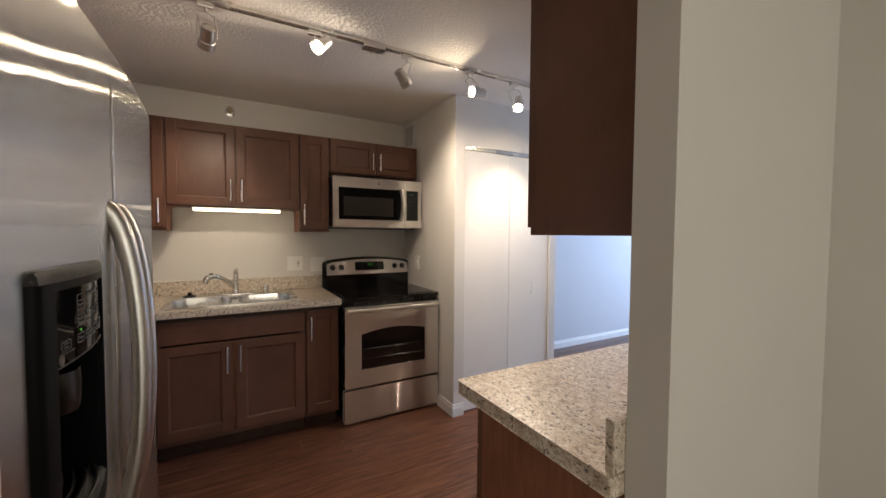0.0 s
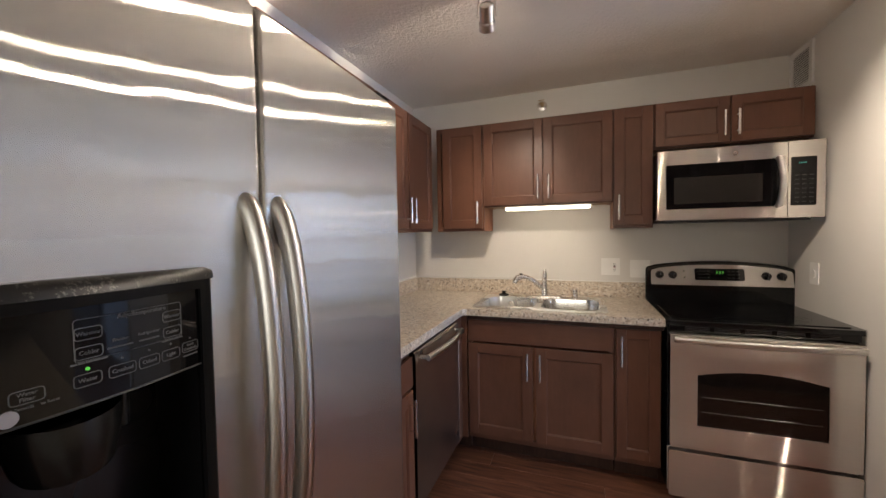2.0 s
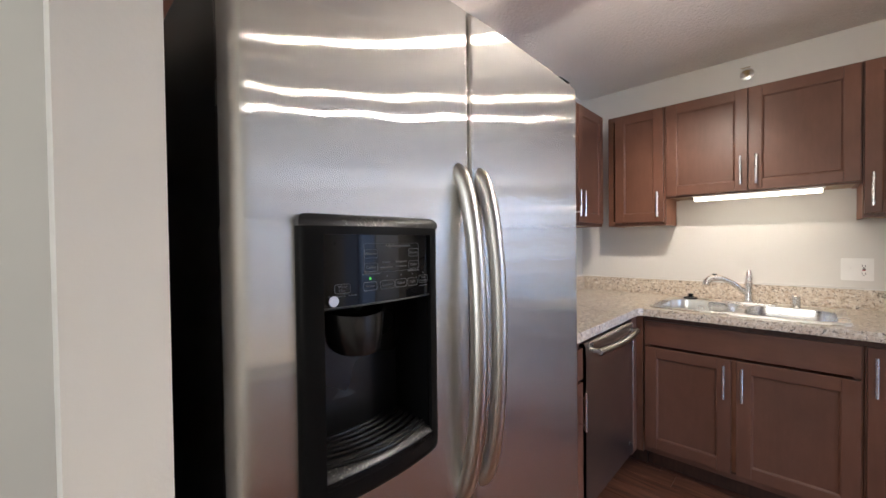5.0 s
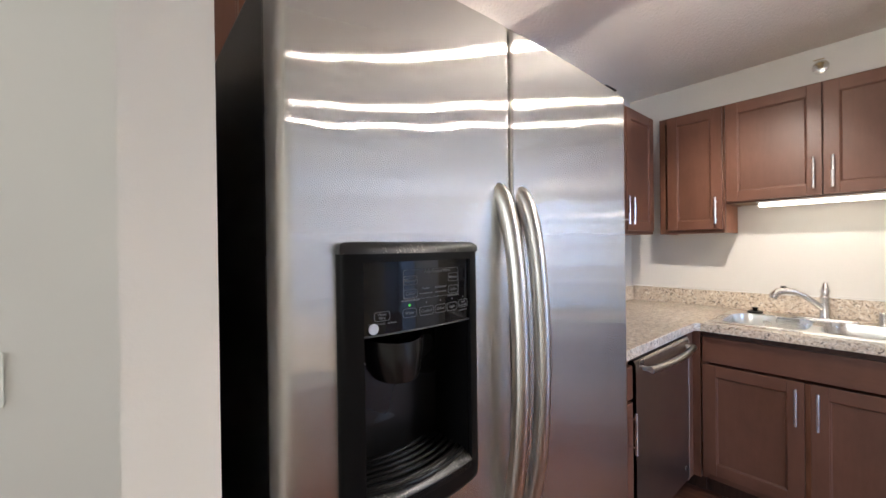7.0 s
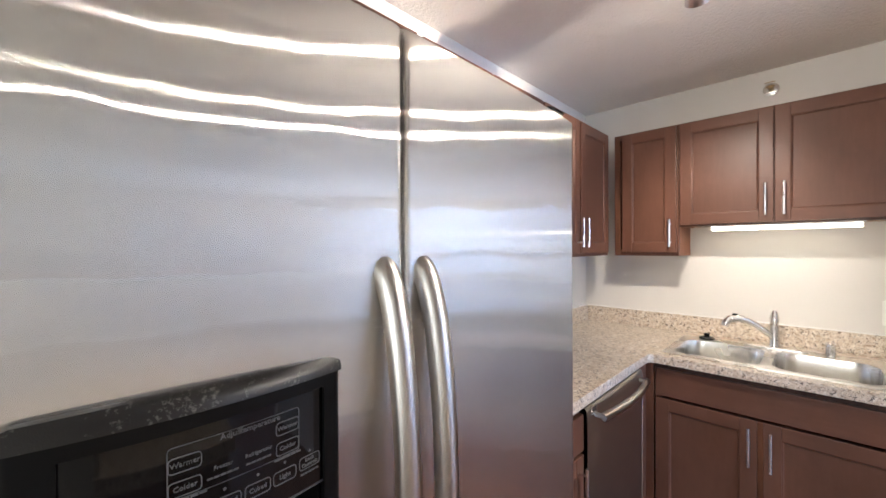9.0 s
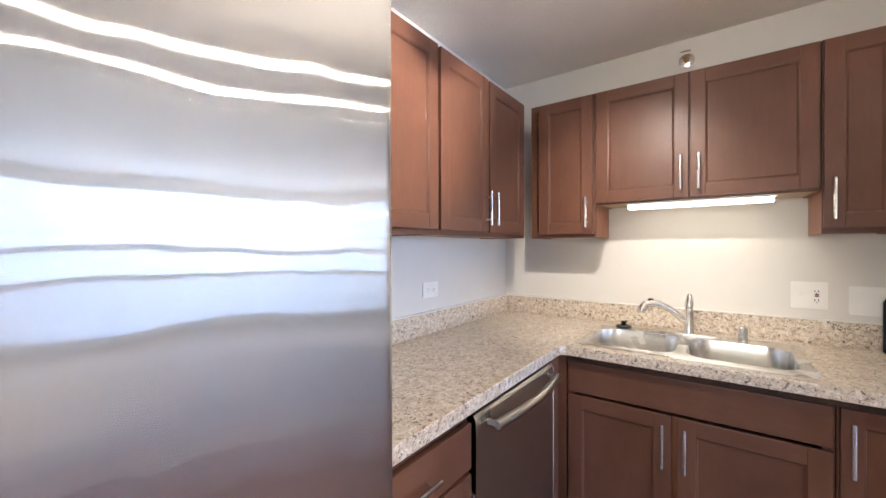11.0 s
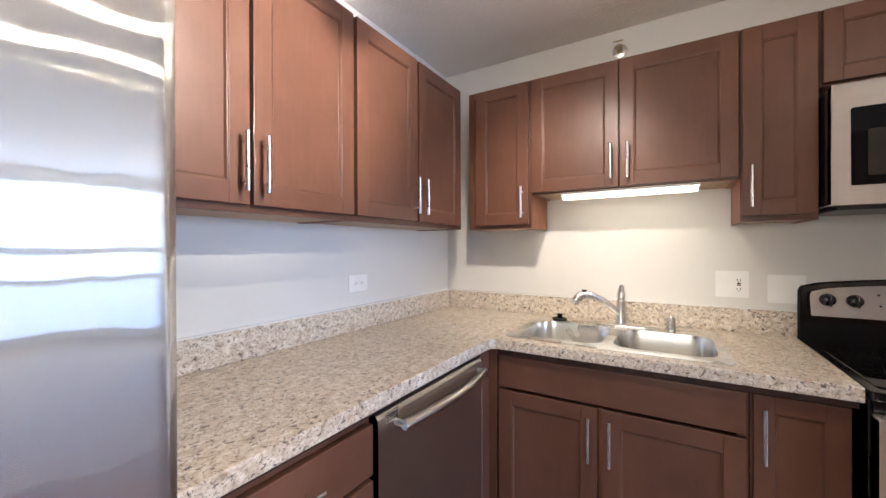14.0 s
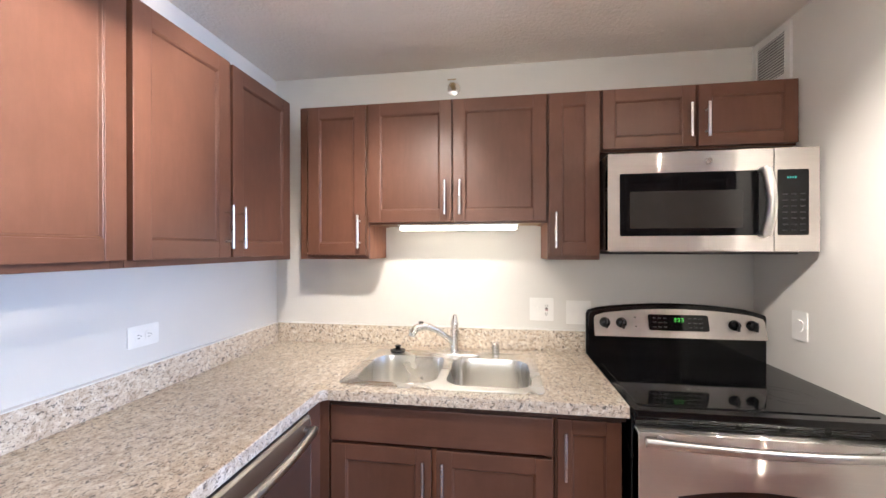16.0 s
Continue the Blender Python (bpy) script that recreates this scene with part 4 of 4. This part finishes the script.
def bowed_sheet(ys, zs, front, back, hole=None, corner=0.0):
    """A curved plate over a grid of y and z, with a rim running back to x = back(y)."""
    bm = bmesh.new()
    v = {(y, z): bm.verts.new((front(y, z), y, z)) for y in ys for z in zs}
    for y0, y1 in zip(ys, ys[1:]):
        for z0, z1 in zip(zs, zs[1:]):
            if hole and hole[0] < (y0 + y1) / 2 < hole[1] and hole[2] < (z0 + z1) / 2 < hole[3]:
                continue
            bm.faces.new((v[y0, z0], v[y1, z0], v[y1, z1], v[y0, z1]))
    bmesh.ops.delete(bm, geom=[w for w in bm.verts if not w.link_faces], context="VERTS")
    made = bmesh.ops.extrude_edge_only(bm, edges=[e for e in bm.edges if e.is_boundary])["geom"]
    for w in made:
        if isinstance(w, bmesh.types.BMVert):
            w.co.x = back(w.co.y)
    for w in bm.verts if corner else ():
        for ye, ze in ((DY0, DZ0), (DY1, DZ0), (DY0, DZ1), (DY1, DZ1)):
            u, t = corner - abs(w.co.y - ye), corner - abs(w.co.z - ze)
            if u > 0 and t > 0:
                k = max(u, t) / math.hypot(u, t)
                w.co.y += math.copysign(u * (1 - k), DM - ye)
                w.co.z += math.copysign(t * (1 - k), DZ0 + 0.1 - ze if ze == DZ1 else 1)
    return bm


def steps(a, b, n):
    return [a + (b - a) * k / n for k in range(n + 1)]


cy0, cy1 = DY0 + 0.029, DY1 - 0.022
zc0, ZK, ZT = DZ0 + 0.037, 1.215, DZ1 - 0.027      # recess floor, foot and head of the key panel
ys = [DY0, DY0 + 0.003, DY0 + 0.008] + steps(cy0, cy1, 14) + [DY1 - 0.008, DY1 - 0.003, DY1]
zs = [DZ0, DZ0 + 0.003, DZ0 + 0.010, zc0 - 0.010, zc0, ZK, ZT, DZ1 - 0.016]


def surround_x(y, z):
    edge = min(y - DY0, DY1 - y, z - DZ0)
    return bow(y) + 0.003 - (0.006 if edge < 0.001 else 0.002 if edge < 0.005 else 0.0)


disp_ob = part("dispenser", bowed_sheet(ys, zs, surround_x, lambda y: FX0 - 0.016, (cy0, cy1, zc0, ZT), 0.015), BEZEL, fridge, "black dispenser surround", smooth=True)
brow = lambda y, z: bow(y) + 0.003 - (0.0, 0.0010, 0.0035, 0.011)[min(3, int((z - (DZ1 - 0.0161)) / 0.005))] * (0.35 + 0.65 * (1 - ((y - DM) / DH) ** 2))
part("brow", bowed_sheet(ys, [DZ1 - 0.016, DZ1 - 0.0105, DZ1 - 0.0055, DZ1 - 0.0005], brow, lambda y: FX0 - 0.016, None, 0.010), WORN_GLINT, disp_ob, "sloping top of the surround, worn and with painted glints", smooth=True)
PX = lambda y: bow(y) - 0.001
part("key_panel", bowed_sheet(steps(cy0, cy1, 20), [ZK, ZK + 0.004, ZT], lambda y, z: PX(y), lambda y: PX(y) - 0.008), BLACKGLASS, disp_ob, "glossy black key panel", smooth=True)
part("key_panel_edge", tube([(PX(y) + 0.0002, y, ZK + 0.0006) for y in steps(cy0, cy1, 20)], 0.0012, 6), DARKGREY, disp_ob, "thin glossy lower edge", smooth=True)
bx0 = FX0 - 0.105
part("recess_back", box(bx0, bx0 + 0.004, cy0, cy1, zc0, ZK), RECESS, disp_ob, "dark dispenser recess")
part("recess_side", box(bx0 + 0.004, bow(cy0) - 0.004, cy0, cy0 + 0.003, zc0, ZK), RECESS, disp_ob)
part("recess_side", box(bx0 + 0.004, bow(cy1) - 0.004, cy1 - 0.003, cy1, zc0, ZK), RECESS, disp_ob)
part("recess_top", box(bx0 + 0.004, bow(cy0) - 0.008, cy0 + 0.003, cy1 - 0.003, ZK - 0.004, ZK), RECESS, disp_ob)
part("recess_floor", box(bx0 + 0.004, bow(cy0) - 0.004, cy0 + 0.003, cy1 - 0.003, zc0, zc0 + 0.003), RECESS, disp_ob)
ym = (cy0 + cy1) / 2
ring = lambda z, r, dx: [(FX0 - 0.034 + dx + r * 0.9 * math.cos(a), ym - 0.028 + r * math.sin(a), z - 0.22 * r * math.cos(a)) for a in (2 * math.pi * k / 24 for k in range(24))]
bm = loft([ring(ZK - 0.005, 0.051, 0.0), ring(ZK - 0.024, 0.048, 0.004), ring(ZK - 0.058, 0.040, 0.010), ring(ZK - 0.063, 0.037, 0.011), ring(ZK - 0.058, 0.032, 0.011), ring(ZK - 0.030, 0.034, 0.004)], close=True)
part("ice_chute", bm, BLACK, disp_ob, "glossy black funnel-shaped ice chute", smooth=True)
bm = bowed_sheet(steps(ym - 0.052, ym + 0.024, 8), [1.058, 1.064, 1.150, 1.165], lambda y, z: bx0 + 0.030 - 0.16 * (z - 1.058) - 0.006 * ((y - ym + 0.014) / 0.038) ** 2, lambda y: bx0 + 0.004)
part("paddle", bm, BLACK, disp_ob, "black push paddle", smooth=True)
part("water_pipe", tube([(bx0 + 0.040, ym + 0.044, ZK - 0.006), (bx0 + 0.040, ym + 0.044, 1.165), (bx0 + 0.044, ym + 0.044, 1.150)], [0.008, 0.008, 0.005], 12), BLACK, disp_ob, "", smooth=True)
for k in range(7):
    x = bx0 + 0.016 + 0.0135 * k
    arc = [(x + 0.022 * (1 - ((y - ym) / (cy1 - cy0) * 2) ** 2), y, zc0 + 0.014) for y in steps(cy0 + 0.006, cy1 - 0.006, 12)]
    part("tray_slat", tube(arc, 0.0030, 8), BLACK, disp_ob, "", smooth=True)
rows = []
for y in steps(cy0, cy1, 14):
    f = bow(y) + 0.002
    rows.append([(f - 0.026, y, zc0 + 0.006), (f - 0.021, y, zc0 + 0.015), (f - 0.006, y, zc0 + 0.008), (f + 0.001, y, zc0 - 0.001), (f + 0.001, y, zc0 - 0.010), (f - 0.026, y, zc0 - 0.010)])
bm = loft(rows, close=True)
part("tray_lip", bm, WORN_GLINT, disp_ob, "curved drip tray lip, worn and with painted glints", smooth=True)


def key_pose(y, z):
    return Matrix.Translation((PX(y) + 0.0005, y, z)) @ Matrix.Rotation(bow_turn(y), 4, "Z") @ pose(0, 0, 0, 90, 0, 90)


def finer(line, step=0.006):
    """The same closed line with points no further apart than step."""
    out = []
    for (p, q), (r, t) in zip(line, line[1:] + line[:1]):
        n = max(1, math.ceil(math.hypot(r - p, t - q) / step))
        out += [(p + (r - p) * k / n, q + (t - q) * k / n) for k in range(n)]
    return out


def print_frame(y, z, w, h, t=0.0008):
    bm = slab(finer(rounded(y - w / 2, y + w / 2, z - h / 2, z + h / 2, 0.003, 2)), 0.0003, 0.0009, lambda p, q, a: (PX(p) + a, p, q), [finer(rounded(y - w / 2 + t, y + w / 2 - t, z - h / 2 + t, z + h / 2 - t, 0.0024, 2))])
    return part("key_outline", bm, PRINT, disp_ob)


Y = lambda f: cy0 + (cy1 - cy0) * f
for f, word in ((0.545, "Adjust"), (0.665, "Temperature")):
    lettering(word, 0.0068, key_pose(Y(f), 1.2955), PRINT, disp_ob)
for f, z, word in ((0.37, 1.2845, "Warmer"), (0.37, 1.266, "Colder"), (0.80, 1.2845, "Warmer"), (0.80, 1.266, "Colder"), (0.14, 1.240, "Water\nFilter"), (0.36, 1.240, "Water"), (0.515, 1.240, "Crushed"), (0.655, 1.240, "Cubed"), (0.785, 1.240, "Light"), (0.92, 1.242, "Lock\nControls")):
    lettering(word, 0.0056 if "\n" not in word else 0.0048, key_pose(Y(f), z), PRINT, disp_ob)
    print_frame(Y(f), z, 0.0225 if word != "Crushed" else 0.0255, 0.0125)
for f, z, word in ((0.51, 1.272, "Freezer"), (0.66, 1.272, "Refrigerator")):
    lettering(word, 0.0046, key_pose(Y(f), z), PRINT, disp_ob)
lettering("Hold 3 Seconds", 0.0036, key_pose(Y(0.10), 1.2305), PRINT, disp_ob)
lettering("to Reset", 0.0036, key_pose(Y(0.215), 1.2305), PRINT, disp_ob)
for f, z, w in ((0.37, 1.256, 0.030), (0.80, 1.256, 0.026), (0.51, 1.264, 0.024), (0.66, 1.264, 0.022), (0.92, 1.231, 0.02)):
    bm = bmesh.new()
    for a, b in zip(steps(Y(f) - w / 2, Y(f) + w / 2, 5), steps(Y(f) - w / 2, Y(f) + w / 2, 5)[1:]):
        box(PX((a + b) / 2) - 0.0005, PX((a + b) / 2) + 0.0007, a + 0.0004, b - 0.0004, z, z + 0.0015, W, bm)
    part("small_print", bm, PRINT, disp_ob)
print_frame(Y(0.585), 1.2785, 0.104, 0.041, 0.0006)
part("status_light", tube([(PX(Y(0.36)), Y(0.36), 1.2505), (PX(Y(0.36)) + 0.001, Y(0.36), 1.2505)], 0.0018, 8), GREEN, disp_ob, "green status light")
for f in (0.515, 0.655, 0.785, 0.92):
    part("status_light", tube([(PX(Y(f)), Y(f), 1.2520), (PX(Y(f)) + 0.0008, Y(f), 1.2520)], 0.0012, 8), PRINT, disp_ob, "small unlit status light")
part("badge", tube([(PX(Y(0.075)), Y(0.075), 1.2245), (PX(Y(0.075)) + 0.0016, Y(0.075), 1.2245)], 0.0070, 16), SATIN, disp_ob, "small round silver badge", smooth=True)

# ---- ceiling track light ----
TY = -1.345
track = thing("track_light", (2.0, TY, CEIL), "ceiling track light with six small grey spot heads", "lamp")
bm = slab([(-0.017, 0), (0.017, 0), (0.017, -0.018), (0.011, -0.020), (0.011, -0.012), (-0.011, -0.012), (-0.011, -0.020), (-0.017, -0.018)], 0.84, 3.10, lambda p, q, a: (a, TY + p, CEIL - 0.001 + q))
part("rail", bm, NICKEL, track, "grey metal rail", 0.001, 1)
part("feed_box", box(1.645, 1.765, TY - 0.028, TY + 0.028, CEIL - 0.04, CEIL - 0.001), NICKEL, track, "grey power feed box", 0.005, 2)
for place, aim, *_ in LAMPS:
    p, d = Vector(place), (Vector(aim) - Vector(place)).normalized()
    bm = box(p.x - 0.032, p.x + 0.032, TY - 0.012, TY + 0.012, CEIL - 0.042, CEIL - 0.020)
    head = part("adapter", bm, NICKEL, track, "", 0.003, 2)
    hub = p - 0.045 * d
    side = d.cross(Vector((0, 0, 1))).normalized()
    stem = Vector((p.x, TY, CEIL - 0.042))
    bm = tube([stem, stem - Vector((0, 0, 0.02))], 0.006, 10)
    for s in (-1, 1):
        tube([stem - Vector((0, 0, 0.018)), stem - Vector((0, 0, 0.03)) + s * 0.034 * side, hub + s * 0.036 * side], 0.0035, 8, bm)
    part("yoke", bm, NICKEL, head, smooth=True)
    bm = tube([p - 0.095 * d, p - 0.088 * d, p - 0.03 * d, p - 0.026 * d, p + 0.004 * d], [0.016, 0.027, 0.029, 0.033, 0.034], 20)
    bm.faces.ensure_lookup_table()
    bmesh.ops.delete(bm, geom=[bm.faces[-1]], context="FACES_ONLY")
    part("can", bm, SATIN, head, "short grey metal can", smooth=True)
    bm = tube([p - 0.006 * d, p - 0.004 * d], 0.025, 20)
    part("bulb", bm, BULB, head, "lit lamp face", smooth=True)

# tube light under the cabinet over the sink
tl = thing("under_cabinet_light", (1.075, -0.2, 1.56), "slim white tube light fixed under the sink cabinet, lit", "lamp")
part("housing", box(0.79, 1.36, -0.258, -0.185, 1.553, 1.576), WHITEPLASTIC, tl, "", 0.004)
part("diffuser", slab(rounded(-0.25, -0.195, 1.533, 1.5525, 0.008, 3), 0.80, 1.35, lambda p, q, a: (a, p, q)), TUBE, tl, "glowing diffuser", smooth=True)

# ---- wall fittings ----


def wall_plate(name, M, u, d, z, w, h, label, kind):
    ob = thing(name, M(u, d, z), label, "outlet" if "outlet" in name else "wall plate")
    put = lambda p, q, a: M(p, a, q)
    part("plate", slab(rounded(u - w / 2, u + w / 2, z - h / 2, z + h / 2, 0.004, 2), d + 0.0005, d + 0.006, put), WHITEPLASTIC, ob, "", 0.002, 2)
    f = d + 0.006
    if kind == "side_duplex":
        for s in (-0.02, 0.02):
            r = part("socket", slab(rounded(u + s - 0.0145, u + s + 0.0145, z - 0.016, z + 0.016, 0.009, 4), f - 0.001, f + 0.0018, put), WHITEPLASTIC, ob)
            bm = box(u + s - 0.006, u + s + 0.003, f + 0.0015, f + 0.0021, z + 0.004, z + 0.006, M)
            box(u + s - 0.006, u + s + 0.002, f + 0.0015, f + 0.0021, z - 0.007, z - 0.005, M, bm)
            box(u + s + 0.007, u + s + 0.010, f + 0.0015, f + 0.0021, z - 0.002, z + 0.002, M, bm)
            part("slots", bm, SLOT, r)
    if kind == "switch_gfci":
        part("toggle_frame", box(u - 0.029, u - 0.019, f, f + 0.0015, z - 0.012, z + 0.012, M), WHITEPLASTIC, ob)
        part("toggle", box(u - 0.0275, u - 0.0205, f + 0.001, f + 0.011, z - 0.001, z + 0.008, M), WHITEPLASTIC, ob, "", 0.001)
        r = part("socket", slab(rounded(u + 0.008, u + 0.041, z - 0.034, z + 0.034, 0.003, 2), f - 0.001, f + 0.002, put), WHITEPLASTIC, ob)
        bm = bmesh.new()
        for s in (-0.02, 0.02):
            box(u + 0.017, u + 0.0195, f + 0.0018, f + 0.0024, z + s - 0.005, z + s + 0.004, M, bm)
            box(u + 0.0285, u + 0.031, f + 0.0018, f + 0.0024, z + s - 0.005, z + s + 0.004, M, bm)
            box(u + 0.022, u + 0.026, f + 0.0018, f + 0.0024, z + s - 0.012, z + s - 0.008, M, bm)
        part("slots", bm, SLOT, r)
        part("test_button", box(u + 0.018, u + 0.031, f + 0.0018, f + 0.0035, z + 0.001, z + 0.006, M), BLACK, r)
        part("reset_button", box(u + 0.018, u + 0.031, f + 0.0018, f + 0.0035, z - 0.006, z - 0.001, M), plain("red_button", (0.3, 0.02, 0.02), 0.4), r)
    if kind == "round":
        part("socket", tube([M(u, f - 0.001, z), M(u, f + 0.004, z)], 0.024, 20), WHITEPLASTIC, ob, "", smooth=True)
    if kind == "rocker":
        part("rocker", box(u - 0.016, u + 0.016, f - 0.001, f + 0.003, z - 0.033, z + 0.033, M), WHITEPLASTIC, ob, "", 0.001)
    return ob


RS = lambda u, d, z: (2.477 - d, u, z)
wall_plate("outlet", L, -0.827, 0.0, 1.135, 0.116, 0.072, "white duplex outlet set sideways above the counter", "side_duplex")
wall_plate("switch_and_outlet", B, 1.486, 0.0, 1.131, 0.116, 0.114, "white double plate with a switch and an outlet", "switch_gfci")
wall_plate("blank_wall_plate", B, 1.670, 0.0, 1.118, 0.118, 0.116, "blank white wall plate beside the range", "blank")
wall_plate("range_outlet", RS, -0.285, 0.0, 1.13, 0.075, 0.114, "white plate with a round socket on the range side wall", "round")
wall_plate("light_switch", L, -3.2, 0.0, 1.05, 0.075, 0.118, "white light switch on the hall wall", "rocker")

th = thing("thermostat", (3.40, -2.02, 1.29), "small white thermostat on the wall beside the living room opening", "thermostat")
part("body", slab(rounded(-2.070, -1.970, 1.255, 1.333, 0.008, 3), 3.375, 3.3995, lambda p, q, a: (a, p, q)), WHITEPLASTIC, th, "", 0.004)
part("screen", box(3.3735, 3.3755, -2.050, -1.990, 1.29, 1.318), DARKGREY, th)

vent = thing("air_vent", (2.477, -0.125, 2.28), "white ceiling-high air vent grille on the side wall", "vent")
part("frame", slab(rounded(-0.245, -0.008, 2.155, 2.398, 0.004, 1), 2.465, 2.4765, lambda p, q, a: (a, p, q), [rounded(-0.215, -0.038, 2.185, 2.368, 0.002, 1)]), TRIM, vent, "", 0.002)
part("backing", box(2.4725, 2.4762, -0.218, -0.035, 2.182, 2.371), plain("grey_duct", (0.30, 0.30, 0.29), 0.5), vent)
for k in range(14):
    z = 2.190 + 0.0127 * k
    part("slat", slab([(2.4665, z), (2.4675, z), (2.472, z + 0.009), (2.471, z + 0.009)], -0.2145, -0.0385, lambda p, q, a: (p, a, q)), TRIM, vent)

spr = thing("sprinkler", (1.03, -0.01, 2.30), "small brass side-wall fire sprinkler with a white ring", "sprinkler")
part("ring", tube([(1.03, -0.0005, 2.30), (1.03, -0.006, 2.30), (1.03, -0.010, 2.30)], [0.036, 0.034, 0.022], 20), NICKEL, spr, "", smooth=True)
part("stem", tube([(1.03, -0.008, 2.30), (1.03, -0.04, 2.30), (1.03, -0.055, 2.30)], [0.013, 0.012, 0.008], 12), BRASS, spr, smooth=True)
bm = tube([(1.017, -0.038, 2.30), (1.013, -0.055, 2.30), (1.026, -0.078, 2.30)], 0.003, 6)
tube([(1.043, -0.038, 2.30), (1.047, -0.055, 2.30), (1.034, -0.078, 2.30)], 0.003, 6, bm)
part("arms", bm, BRASS, spr, smooth=True)
part("deflector", box(1.008, 1.052, -0.086, -0.076, 2.314, 2.317), BRASS, spr, "", 0.001, 1)

# ---- floor boards, last ----
PL, PW = 1.21, 0.126
unit = bmesh.new()
box(0.0008, PL - 0.0008, 0.0008, PW - 0.0008, -0.012, 0.0, W, unit)
top_edges = [e for e in unit.edges if all(abs(v.co.z) < 1e-6 for v in e.verts)]
bmesh.ops.bevel(unit, geom=top_edges, offset=0.0012, segments=1, affect="EDGES")
board_mesh = finish("floor_plank", unit, PLANK)
rng = random.Random(4)
rest = bmesh.new()
for j in range(int(3.6 / PW) + 1):
    y = -4.0 + j * PW
    x = -rng.random() * PL + 0.3
    while x < 3.9:
        a, b = max(x, 0.02), min(x + PL, 3.9)
        if b - a > 0.05:
            ob = new("floor_plank", board_mesh)
            ob.location, ob.scale = (a, y, 0), ((b - a) / PL, 1, 1)
            ob.parent = floor
        x += PL
for j in range(int(4.7 / PW) + 1):
    y = -4.0 + j * PW
    x = 3.9 - (0 if y < -0.45 else 3.9)
    first = True
    while x < 8.98:
        n = PL * (rng.random() * 0.8 + 0.15) if first else PL
        first = False
        b = min(x + n, 8.98)
        box(x + 0.0008, b - 0.0008, y + 0.0008, min(y + PW, 0.498) - 0.0008, -0.0119, 0.0, W, rest)
        x += n
far_boards = new("far_floor_planks", finish("far_floor_planks", rest, PLANK))
far_boards.parent = floor
far_boards["kind"] = "stuff"
